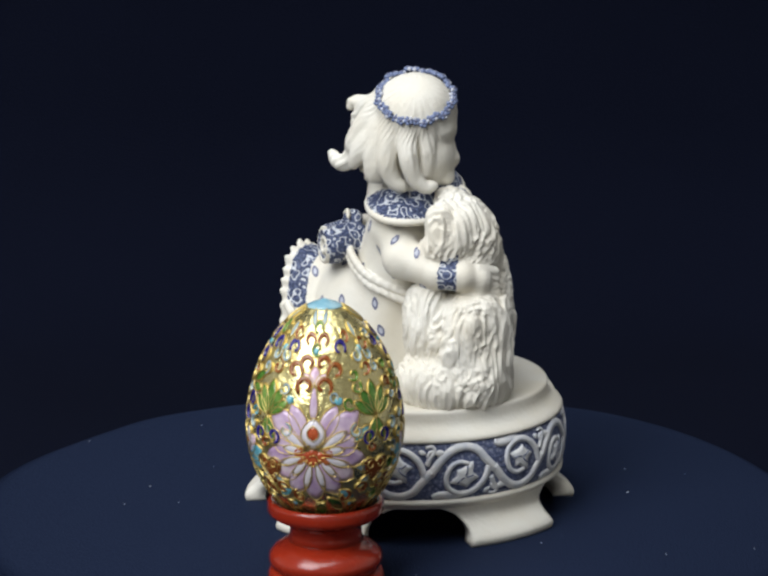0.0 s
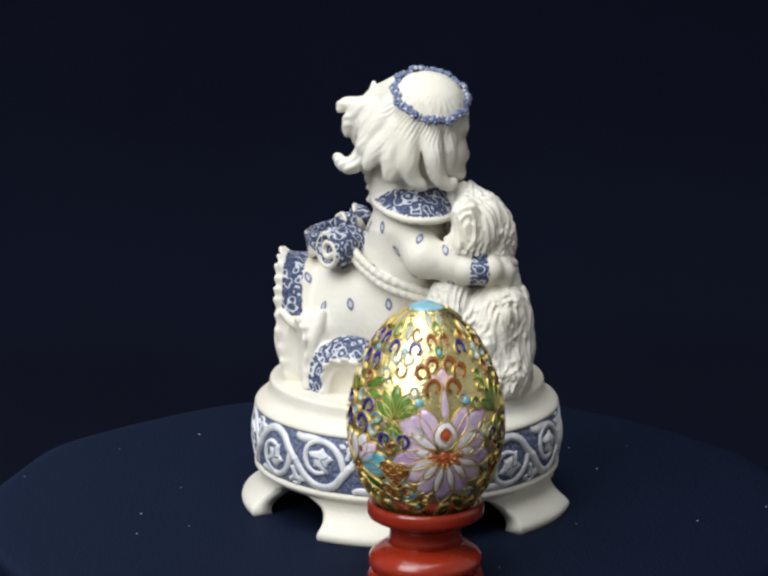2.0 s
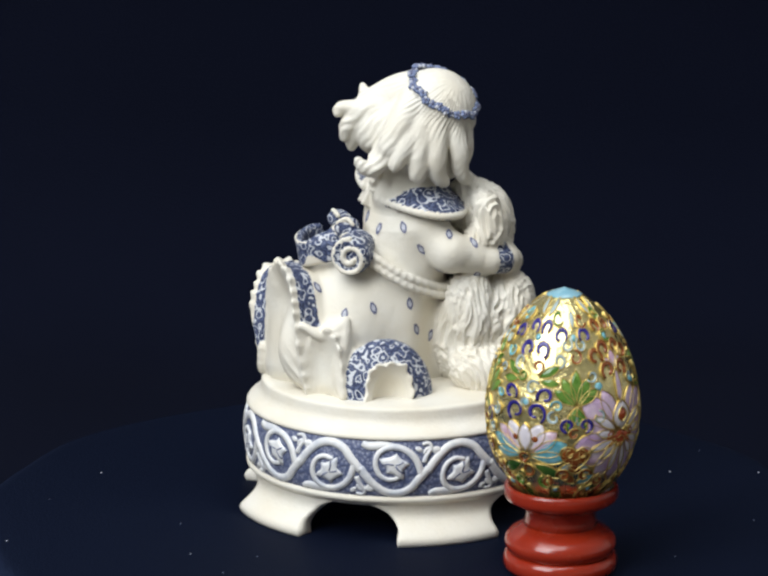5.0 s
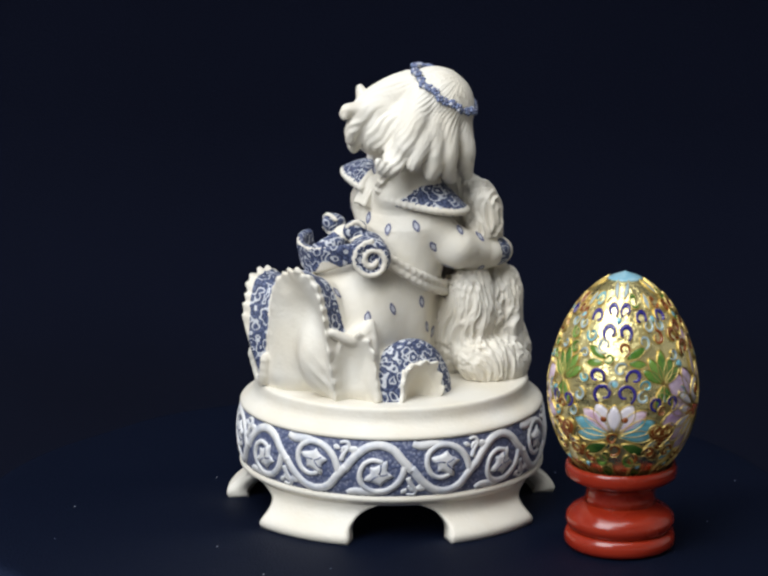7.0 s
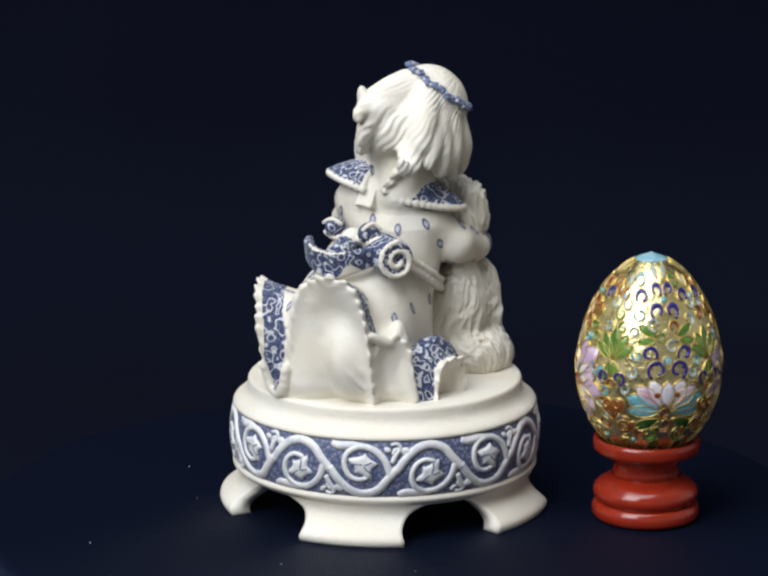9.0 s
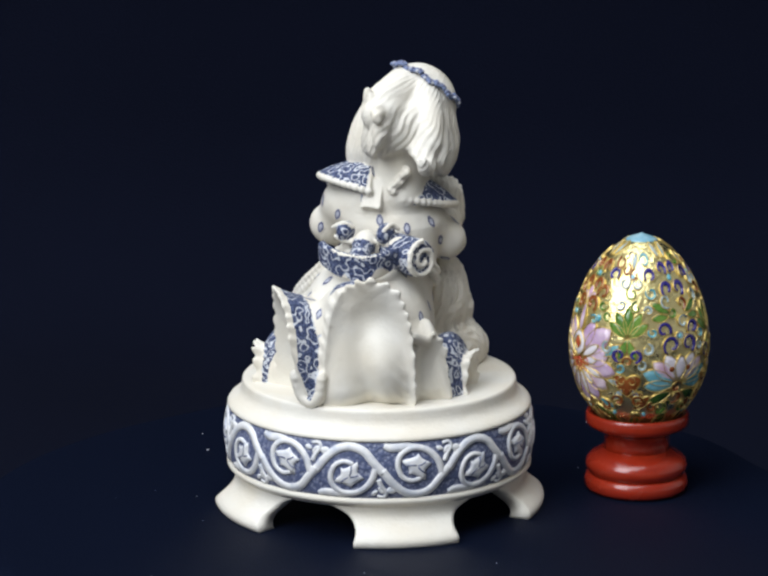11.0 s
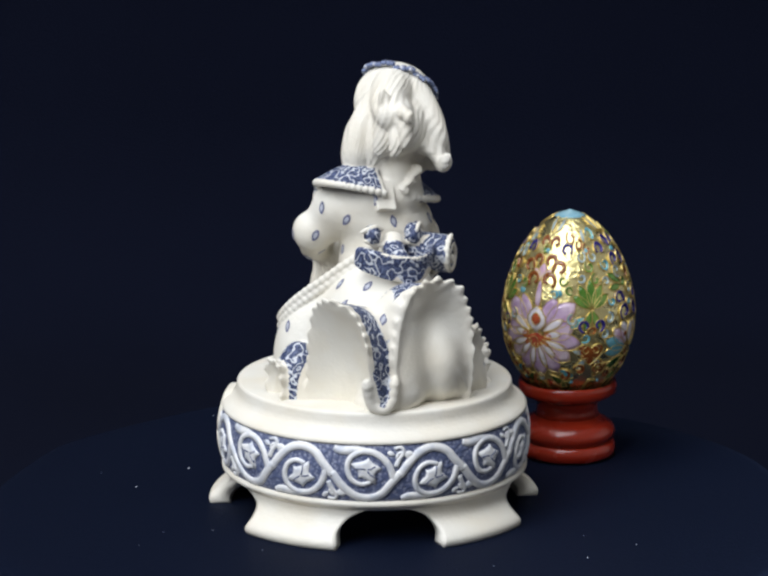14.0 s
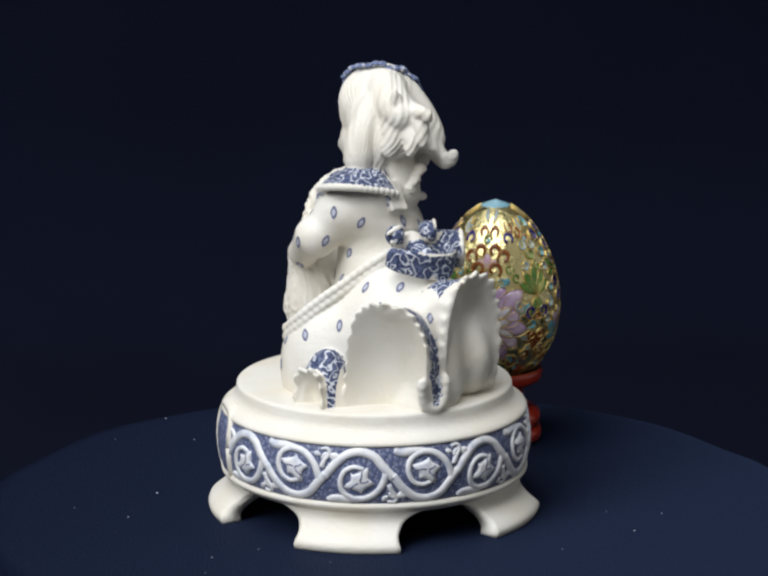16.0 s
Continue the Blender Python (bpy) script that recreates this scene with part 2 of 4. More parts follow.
def band_radius(z):
    u = (z - 23.6) / 9.5
    return 49.6 - 1.5 * u * u


def on_band(phi0):
    def surf(a, b, lift):
        r = band_radius(b) + lift
        ang = radians(phi0) + a / 49.0
        return (r * MM * math.cos(ang), r * MM * math.sin(ang), b * MM)
    return surf


def plinth():
    ob = thing("plinth", "round cream resin plinth with a blue scroll frieze and five feet", "plinth")
    bm = bmesh.new()
    prof = [(0, 41.3), (20, 41.3), (40, 41.3), (43.0, 41.3), (43.6, 41.15), (43.95, 40.7), (44.05, 40.0), (44.2, 38.4), (44.5, 37.3), (45.2, 36.3),
            (46.3, 35.4), (47.5, 34.7), (48.5, 33.9), (48.9, 33.2), (48.8, 32.7), (48.1, 32.3), (46.6, 32.1), (46.2, 31), (46.2, 17), (46.8, 15.0),
            (48.6, 14.7), (49.2, 14.1), (49.15, 13.2), (48.3, 12.5), (47.4, 12.0), (46.6, 11.2), (43.5, 11.0), (40, 11.5), (0, 11.5)]
    lathe(bm, prof, 160)
    part("body", bm, CREAM, ob)
    bm = bmesh.new()
    prof = [(45, 32.5)] + [(band_radius(32.5 - 18 * i / 12), 32.5 - 18 * i / 12) for i in range(13)] + [(45, 14.5)]
    lathe(bm, prof, 160)
    part("frieze", bm, BLUE_BAND, ob, "stippled slate blue frieze band")
    for f in FEET:
        bm = bmesh.new()
        N, M = 26, 14
        out, inn = [], []
        for j in range(M + 1):
            u = j / M
            z = 12.2 * (1 - u)
            half = 36.5 - 20.0 * (1 - (1 - u) ** 2.6) ** 0.5 + 1.4 * min(1, max(0, (u - 0.6) / 0.25))
            g = min(1, max(0, (u - 0.25) / 0.6))
            r = 46.6 + 0.6 * u + 6.4 * g * g * (3 - 2 * g)
            # the toe is rounded off
            r -= 0.7 * max(0, (u - 0.84) / 0.16) ** 2
            r += 0.10 * math.sin(5 * u + f)
            ro, ri = [], []
            for i in range(N + 1):
                a = radians(f + half * (2 * i / N - 1))
                ro.append(bm.verts.new((r * MM * math.cos(a), r * MM * math.sin(a), z * MM)))
                rr = r - 6.5
                ri.append(bm.verts.new((rr * MM * math.cos(a), rr * MM * math.sin(a), z * MM)))
            out.append(ro)
            inn.append(ri)
        for j in range(M):
            for i in range(N):
                bm.faces.new((out[j][i], out[j + 1][i], out[j + 1][i + 1], out[j][i + 1]))
                bm.faces.new((inn[j][i], inn[j][i + 1], inn[j + 1][i + 1], inn[j + 1][i]))
            for i, flip in ((0, False), (N, True)):
                q = [out[j][i], inn[j][i], inn[j + 1][i], out[j + 1][i]]
                bm.faces.new(q[::-1] if flip else q)
        for i in range(N):
            bm.faces.new((out[M][i], inn[M][i], inn[M][i + 1], out[M][i + 1]))
        part("foot", bm, CREAM, ob)
    # the scrolls: fourteen rings with a leaf in each, joined by one winding stem
    for k in range(14):
        phi = -167.0 + 24 * (k - 6)
        s = on_band(phi)
        low = k % 2 == 0
        e = 1 if low else -1
        bm = bmesh.new()
        half, C = 10.5, 23.5
        # the stem passes over the low rings and under the high ones
        stem = spline([(-half, C - 0.5 * e), (-7.4, C + 3.6 * e), (-3.6, C + 6.7 * e), (0.6, C + 7.6 * e), (4.6, C + 6.2 * e), (7.3, C + 3.1 * e), (half, C - 0.5 * e)], 7)
        ribbon(bm, stem, 2.75, 0.62, s)
        curl = spline([(8.4, C + 1.6 * e), (6.6, C - 3.3 * e), (3.2, C - 6.4 * e), (-1.0, C - 7.2 * e), (-4.6, C - 5.4 * e), (-5.7, C - 2.0 * e), (-4.4, C + 1.5 * e), (-1.6, C + 3.0 * e), (1.4, C + 2.4 * e)], 7)
        ribbon(bm, curl, lambda u: 2.3 - 0.9 * u, 0.58, s)
        twig = spline([(2.4, C - 6.8 * e), (-3.0, C - 7.5 * e), (-7.6, C - 7.3 * e), (-9.9, C - 8.0 * e)], 5)
        ribbon(bm, twig, lambda u: 1.7 + 1.1 * math.sin(3.1 * u), 0.5, s)
        sprig = spline([(-6.6, C + 4.4 * e), (-8.6, C + 6.2 * e), (-10.6, C + 6.4 * e), (-11.4, C + 5.0 * e)], 4)
        ribbon(bm, sprig, lambda u: 1.9 - 1.0 * u, 0.5, s)
        part("scroll", bm, SCROLL, ob)
        # an ivy leaf of separate lobes, its veins left open
        bm = bmesh.new()
        c0 = (0.2, C - 1.7 * e)
        star = []
        for w, ln, cut in ((-160, 5.0, 2.9), (-82, 3.7, 2.7), (-5, 4.5, 2.8), (62, 5.4, 3.0), (135, 3.7, 2.7)):
            w = w if low else -w
            for dw, r in ((-11, ln * 0.8), (0, ln), (11, ln * 0.8), (36 if low else -36, cut)):
                star.append(Vector((c0[0] + r * math.cos(radians(w + dw)), c0[1] + r * math.sin(radians(w + dw)))))
        star.sort(key=lambda p: math.atan2(p.y - c0[1], p.x - c0[0]))
        pad(bm, star, 0.7, s)
        ribbon(bm, spline([(1.2, C + 2.5 * e), (0.6, C + 0.6 * e), (0.2, C - 1.7 * e)], 4), 0.9, 0.5, s)
        leaf = part("leaf", bm, SCROLL, ob)
        bm = bmesh.new()
        for w, ln in ((-160, 3.2), (-5, 2.8), (62, 3.6)):
            w = radians(w if low else -w)
            ribbon(bm, [Vector((c0[0] + ln * q * math.cos(w + 0.3 * q), c0[1] + ln * q * math.sin(w + 0.3 * q))) for q in (0.1, 0.4, 0.7, 1.0)], 0.6, 0.78, s)
        part("vein", bm, BLUE_BAND, leaf, "blue painted veins")
        bm = bmesh.new()
        knot = spline([(9.0, C - 2.4 * e), (9.9, C - 4.6 * e), (11.4, C - 6.8 * e), (10.6, C - 8.2 * e), (8.6, C - 7.9 * e)], 4)
        ribbon(bm, knot, lambda u: 1.7 - 0.8 * u, 0.55, s)
        pad(bm, leaf_outline((11.2, C - 6.4 * e), 8 * e, 3.6, 1.9), 0.55, s)
        pad(bm, leaf_outline((8.8, C - 6.0 * e), 190 + 30 * e, 2.6, 1.5), 0.5, s)
        part("leaflet", bm, SCROLL, ob)
    # the raised panel on the far side of the frieze
    bm = bmesh.new()
    s = on_band(25)
    outline = [Vector((9.5 * math.copysign(abs(math.cos(a)) ** 0.55, math.cos(a)), 24.0 + 11.4 * math.copysign(abs(math.sin(a)) ** 0.6, math.sin(a)))) for a in [2 * math.pi * i / 40 for i in range(40)]]
    pad(bm, outline, 0.7, s, 1.5)
    part("panel", bm, BLUE_BAND, ob, "raised shield panel with a pale beaded edge")
    bm = bmesh.new()
    ribbon(bm, outline + outline[:1], 2.2, 1.1, s, 1.5)
    part("panel_border", bm, CREAM, ob)
    return ob


PLINTH = plinth()


# ---- the statue: one mesh, sculpted as a blend of rounded forms (mm, about the turntable's axis) ----
class Clay:
    def __init__(self, low, high, step):
        self.low, self.step = np.array(low, float), step
        self.n = [int((b - a) / step) + 1 for a, b in zip(low, high)]
        self.d = np.full(self.n, 50.0, np.float32)
        self.kind = np.zeros(self.n, np.uint8)

    def block(self, a, b):
        i0 = [max(0, int((v - o) / self.step)) for v, o in zip(a, self.low)]
        i1 = [min(n, int((v - o) / self.step) + 2) for v, o, n in zip(b, self.low, self.n)]
        sl = tuple(slice(p, q) for p, q in zip(i0, i1))
        g = [self.low[k] + self.step * np.arange(i0[k], i1[k], dtype=np.float32) for k in range(3)]
        return sl, np.meshgrid(*[v.astype(np.float32) for v in g], indexing="ij", sparse=True)

    def put(self, a, b, f, k=2.0, kind=0):
        m = k + 2
        sl, (X, Y, Z) = self.block([v - m for v in a], [v + m for v in b])
        e = f(X, Y, Z).astype(np.float32)
        d = self.d[sl]
        h = np.clip(0.5 + 0.5 * (d - e) / k, 0, 1)
        self.kind[sl] = np.where(e < d, kind, self.kind[sl])
        self.d[sl] = d * (1 - h) + e * h - k * h * (1 - h)

    def cut(self, a, b, f, k=1.0):
        sl, (X, Y, Z) = self.block([v - 2 for v in a], [v + 2 for v in b])
        e = -f(X, Y, Z)
        d = self.d[sl]
        h = np.clip(0.5 - 0.5 * (d - e) / k, 0, 1)
        self.d[sl] = d * (1 - h) + e * h + k * h * (1 - h)

    @staticmethod
    def ball_field(c, r, rot):
        R = np.array(Euler([radians(v) for v in rot]).to_matrix(), np.float32).T
        r = np.array(r, np.float32)

        def f(X, Y, Z):
            x, y, z = X - c[0], Y - c[1], Z - c[2]
            q = [R[i, 0] * x + R[i, 1] * y + R[i, 2] * z for i in range(3)]
            k0 = np.sqrt(sum((q[i] / r[i]) ** 2 for i in range(3))) + 1e-6
            k1 = np.sqrt(sum((q[i] / r[i] ** 2) ** 2 for i in range(3))) + 1e-6
            return k0 * (k0 - 1) / k1
        return f

    def ball(self, c, r, rot=(0, 0, 0), k=3.0, kind=0):
        r = (r, r, r) if isinstance(r, (int, float)) else r
        m = max(r)
        self.put([v - m for v in c], [v + m for v in c], self.ball_field(c, r, rot), k, kind)

    def hollow(self, c, r, rot=(0, 0, 0), k=1.0):
        m = max(r)
        self.cut([v - m for v in c], [v + m for v in c], self.ball_field(c, r, rot), k)

    def limb(self, a, b, ra, rb, k=2.0, kind=0):
        a, b = np.array(a, np.float32), np.array(b, np.float32)
        d = b - a
        dd = float(d @ d) + 1e-9
        m = max(ra, rb)

        def f(X, Y, Z):
            t = np.clip(((X - a[0]) * d[0] + (Y - a[1]) * d[1] + (Z - a[2]) * d[2]) / dd, 0, 1)
            return np.sqrt((X - a[0] - t * d[0]) ** 2 + (Y - a[1] - t * d[1]) ** 2 + (Z - a[2] - t * d[2]) ** 2) - (ra + (rb - ra) * t)
        self.put(np.minimum(a, b) - m, np.maximum(a, b) + m, f, k, kind)

    def cord(self, pts, ra, rb=None, k=1.0, kind=0, steps=5, twist=0.0):
        line = spline(pts, steps)
        n = len(line) - 1
        rb = ra if rb is None else rb
        for i in range(n):
            u, v = i / n, (i + 1) / n
            w = twist if i % 2 else 0
            self.limb(line[i], line[i + 1], ra + (rb - ra) * u + w, ra + (rb - ra) * v + twist - w, k, kind)

    def surface(self):
        """Vertices, quads and kinds of the zero level (surface nets)."""
        d = self.d
        s = d < 0
        n = d.shape
        cell = np.zeros([v - 1 for v in n], np.uint8)
        corners = [(i, j, k) for i in (0, 1) for j in (0, 1) for k in (0, 1)]

        def at(arr, c):
            return arr[c[0]:n[0] - 1 + c[0], c[1]:n[1] - 1 + c[1], c[2]:n[2] - 1 + c[2]]
        for c in corners:
            cell += at(s, c)
        idx = np.argwhere((cell > 0) & (cell < 8))
        ids = np.full(cell.shape, -1, np.int32)
        ids[tuple(idx.T)] = np.arange(len(idx))
        tot, cnt = np.zeros((len(idx), 3)), np.zeros(len(idx))
        for a in corners:
            for ax in range(3):
                if a[ax]:
                    continue
                b = list(a)
                b[ax] = 1
                da, db = d[tuple((idx + a).T)], d[tuple((idx + b).T)]
                hit = (da < 0) != (db < 0)
                t = np.where(hit, da / np.where(hit, da - db, 1), 0)
                p = np.tile(np.array(a, float), (len(idx), 1))
                p[:, ax] += t
                tot[hit] += p[hit]
                cnt[hit] += 1
        verts = self.low + self.step * (idx + tot / cnt[:, None])
        kinds = self.kind[tuple(np.round(idx + tot / cnt[:, None]).astype(int).T)]
        quads = []
        for ax in range(3):
            o = [v for v in range(3) if v != ax]
            lo, hi = [slice(1, v - 1) for v in n], [slice(1, v - 1) for v in n]
            lo[ax], hi[ax] = slice(0, n[ax] - 1), slice(1, n[ax])
            A, B = s[tuple(lo)], s[tuple(hi)]
            e = np.argwhere(A != B)
            inside = A[tuple(e.T)]
            off = np.array([1, 1, 1])
            off[ax] = 0
            e = e + off
            q = []
            for u, v in ((0, 0), (1, 0), (1, 1), (0, 1)):
                c = e.copy()
                c[:, o[0]] -= u
                c[:, o[1]] -= v
                q.append(ids[tuple(c.T)])
            q = np.stack(q, 1)
            flip = inside if ax != 1 else ~inside
            q[~flip] = q[~flip][:, ::-1]
            quads.append(q)
        return verts, np.concatenate(quads), kinds


def lattice_noise(p, seed):
    """Smooth noise in -1..1 at the points p."""
    g = np.random.RandomState(seed).rand(32, 32, 32) * 2 - 1
    i = np.floor(p).astype(int)
    f = p - i
    f = f * f * (3 - 2 * f)
    out = 0
    for a in (0, 1):
        for b in (0, 1):
            for c in (0, 1):
                w = (f[:, 0] if a else 1 - f[:, 0]) * (f[:, 1] if b else 1 - f[:, 1]) * (f[:, 2] if c else 1 - f[:, 2])
                out = out + w * g[(i[:, 0] + a) % 32, (i[:, 1] + b) % 32, (i[:, 2] + c) % 32]
    return out


DRESS, HAIR, FUR, SKIN, PLAIN, TRIM = 0, 1, 2, 3, 4, 5
FLOOR = 40.0

# flared hem folds: centre x, y; facing (degrees); half width; height; depth; lean outwards
FOLDS = (
    (-30.0, 21.4, 155, 13.8, 39.5, 29, 0.05),
    (-6.2, 43.4, 78, 14.4, 34.0, 27, 0.0),
    (-32.6, 1.6, 186, 6.4, 21.0, 11, 0.0),
)
# puffs of hem with a small opening: x, y, facing, half width, height, opening half width, opening height
PUFFS = (
    (-17.6, -10.6, 230, 15.2, 17.6, 7.4, 12.0),
    (14.0, 32.2, 60, 8.5, 16.5, 5.8, 11.5),
)


def fold_frame(x, y, facing, lean, X, Y, Z):
    a = radians(facing)
    s = -(X - x) * math.sin(a) + (Y - y) * math.cos(a)
    u = (X - x) * math.cos(a) + (Y - y) * math.sin(a) + s * s / 85 - 66 * lean * (0.6 + 0.4 * np.clip(s / 8, -1, 1)) * np.sin(2.2 * np.clip((Z - FLOOR) / 33, 0, 1.25))
    return u, s


def fold_level(u, s, Z, w, h, dep, ruffle=0.0):
    """1 on the outer side of a fold, less inside; the edge flares in ruffles."""
    dz = np.maximum(Z - FLOOR, 0)
    k = 1 + 0.22 * u / dep
    lev = ((np.abs(s) / (w * k)) ** 2.9 + (dz / (h * k)) ** 2.9) ** (1 / 2.9)
    if ruffle:
        lev = lev / (1 + np.exp(np.minimum(u, 0.5) / 2.4) * (ruffle * (0.7 + ruffles(s, dz, w, h))) / min(w, h))
    return lev


def ruffles(s, dz, w, h):
    run = s + np.where(s < 0, -1.0, 1.0) * np.maximum(h - dz, 0)
    return 0.9 * np.sin(run * 1.22 + 1.1 * np.sin(run * 0.23 + w)) + 0.35 * np.sin(run * 0.5 + h)


def smooth_max(a, b, k):
    t = np.clip(0.5 + 0.5 * (a - b) / k, 0, 1)
    return b * (1 - t) + a * t + k * t * (1 - t)


def fold(c, x, y, facing, w, h, dep, lean, dish, ruffle, kind):
    """A flared, dished fold of cloth that stands on the plinth."""
    def solid(X, Y, Z):
        u, s = fold_frame(x, y, facing, lean, X, Y, Z)
        bare = fold_level(u, s, Z, w, h, dep)
        lev = fold_level(u, s, Z, w, h, dep, ruffle)
        edge = 0.35 * ruffle * ruffles(s + 1.0, np.maximum(Z - FLOOR, 0), w, h) * np.clip((bare - 0.9) / 0.1, 0, 1)
        front = (u - edge + dish * np.maximum(0, 1 - np.minimum(bare, 1) ** 2.2)) * 0.75
        rim = np.hypot(X - 6.1, Y - 1.0) - 44.8 - 0.25 * (Z - FLOOR)
        return np.maximum(np.maximum(smooth_max((lev - 1) * min(w, h) * 0.75, front, 0.8), -dep - u), rim * 0.9)
    m = max(w, h, dep) + 2
    c.put((x - m, y - m, FLOOR - 1), (x + m, y + m, FLOOR + h + 2), solid, 1.0, kind)


def sculpt():
    c = Clay((-46, -50, 37), (50, 52, 142), 0.4)
    # skirt and body
    def skirt(X, Y, Z):
        t = np.clip((Z - 38) / 42, 0, 1.2)
        cx, cy = 1 + 2.5 * t, 9 - 10 * t
        ang = np.arctan2(Y - cy, X - cx)
        r = 26.0 - 13.6 * t ** 0.9 + (1 - t) * 1.6 * np.sin(6 * ang + 1)
        return (np.sqrt((X - cx) ** 2 + ((Y - cy) * (1.22 - 0.17 * t)) ** 2) - r) * 0.8
    c.put((-33, -33, 36), (35, 36, 87), lambda X, Y, Z: np.maximum(skirt(X, Y, Z), Z - 87), 4, DRESS)
    # the back of the skirt stands out as a round hump under the bow, with soft pleats
    def hump(X, Y, Z):
        ang = np.arctan2(Y - 10, X + 4)
        pl = 0.55 * np.sin(7 * ang + 0.5) * np.clip((74 - Z) / 20, 0, 1)
        d = np.sqrt(((X + 5) / 21.5) ** 2 + ((Y - 11.5) / 21) ** 2 + ((Z - 59) / 23) ** 2)
        return (d - 1) * 20.5 - pl
    c.put((-28, -11, 36), (18, 34, 84), hump, 4, DRESS)
    c.ball((4, -1, 81), (12, 13.5, 15), (0, 0, -15), 7, DRESS)
    c.ball((17, 16, 48.5), (15.5, 13.5, 20.5), (0, -6, 0), 8, DRESS)
    c.ball((5, -1.5, 91), (11.5, 17.0, 9.0), (5, 8, -18), 5, DRESS)
    for i, (x, y, facing, w, h, dep, lean) in enumerate(FOLDS):
        fold(c, x, y, facing, w, h, dep, lean, 11.0 * min(1, w / 13), (0.42, 0.34, 0.42)[i], TRIM if i < 2 else PLAIN)
    for x, y, facing, w, h, ow, oh in PUFFS:
        a = radians(facing)
        c.ball((x, y, FLOOR - 1), (8.0, w, h + 1), (0, 0, facing), 1.2, TRIM)
        fold(c, x + 9.5 * math.cos(a), y + 9.5 * math.sin(a), facing, ow, oh, 9, 0.0, 6.0, 0.6, PLAIN)
        c.hollow((x + 11.5 * math.cos(a), y + 11.5 * math.sin(a), FLOOR), (8.0, ow - 1.1, oh - 1.1), (0, 0, facing), 0.8)
    # a flap of the hem sweeps from the large fold over the puff
    c.cord([(-34.0, 8.5, 62), (-31.5, 3.5, 59), (-27.5, 0.5, 61), (-24.0, -0.3, 63)], 1.0, 0.8, 1.2, PLAIN)
    c.cord([(-24.0, -0.3, 63), (-27.6, -2.0, 56), (-29.9, -3.0, 48), (-30.9, -4.9, 41)], 1.1, 1.0, 1.2, PLAIN)
    c.limb((-25, 2.0, 57), (-27, 1.0, 44), 3.4, 3.6, 5, PLAIN)
    # soft bulges inside the largest fold: a drooping bowl and a tube of cloth beside it
    c.ball((-23.4, 13.4, 52.0), (7.5, 11.5, 13.5), (0, 12, 65), 6, PLAIN)
    c.limb((-19.5, 25.6, 70), (-20.8, 26.4, 45), 5.0, 6.2, 6, PLAIN)
    # the blue valley between the two large folds, closed by a ruffled loop at the floor
    c.limb((-13.5, 30.5, 40), (-15.5, 23, 60), 6.0, 4.0, 1.5, TRIM)
    c.limb((-17.0, 33.5, 40), (-18.5, 29.0, 65), 4.0, 2.0, 1.5, TRIM)
    c.cord([(-23.8, 34.6, 50), (-22.9, 35.4, 43), (-20.4, 37.0, 40.9), (-17.8, 39.2, 43), (-17.6, 41.4, 50)], 1.1, 1.1, 1, PLAIN, 6, 0.3)
    # sleeves and arms
    c.limb((1, -11.0, 90.5), (3.2, -19.8, 83), 6.4, 6.2, 2, DRESS)
    c.limb((3.2, -19.8, 83), (13.5, -26.8, 79.8), 6.2, 4.7, 2, DRESS)
    c.limb((13.2, -27.0, 79.8), (13.8, -27.4, 79.7), 4.7, 4.7, 0.5, PLAIN)
    c.limb((15.2, -28.0, 79.6), (18.6, -28.8, 79.4), 4.5, 4.5, 0.4, TRIM)
    c.limb((20.4, -29.0, 79.3), (20.8, -29.0, 79.2), 4.5, 4.5, 0.4, PLAIN)
    c.limb((20.5, -28.6, 79), (26, -26.6, 77.6), 3.8, 4.4, 1.0, SKIN)
    for i in range(4):
        c.limb((26, -27.6, 80.8 - 2.1 * i), (31.5, -23.6, 79.6 - 2.1 * i), 1.5, 1.25, 0.5, SKIN)
    c.limb((13.5, 9.5, 93), (22.0, 12.0, 87.5), 6.2, 6.2, 2.5, DRESS)
    c.limb((22.4, 12.0, 87), (29, 2, 80), 6.0, 4.6, 2.5, DRESS)
    c.limb((29, 2, 80), (32, -7, 79), 4.0, 3.6, 1.5, SKIN)
    # dog
    c.ball((23.5, -21.5, 55), (13, 13.5, 20), (8, 5, 0), 4, FUR)
    c.ball((27.0, -12, 66), (9.5, 12, 24), (0, -4, 0), 4, FUR)
    c.ball((14, -15, 55), (8, 8, 16), (0, 0, 0), 4, FUR)
    c.ball((23, -19.0, 87), (10.0, 8.5, 10), (0, 0, 20), 4, FUR)
    c.ball((21.5, -19.0, 94), (8.2, 9.0, 8.2), (0, 0, 0), 4, FUR)
    c.ball((18.0, -16.5, 100), (4.4, 5.4, 4.2), (0, 0, 0), 3, FUR)
    c.ball((11.0, -22.5, 62), (7.5, 7.5, 14), (0, 0, 0), 3, FUR)
    c.ball((8.0, -26.0, 46), (7.0, 7.0, 7.0), (0, 0, 0), 3, FUR)
    # a hanging ear and the ruff below it
    c.cord([(15.5, -22.5, 99), (14.0, -26.5, 95), (14.5, -27.6, 89), (17, -27.0, 85)], 2.6, 3.4, 1.6, FUR)
    c.limb((12, -25, 87), (19, -25, 91), 3.6, 5.0, 3, FUR)
    # the haunch with its tufts
    c.ball((24, -28.0, 62), (9.5, 6.5, 11), (10, 0, 10), 2.5, FUR)
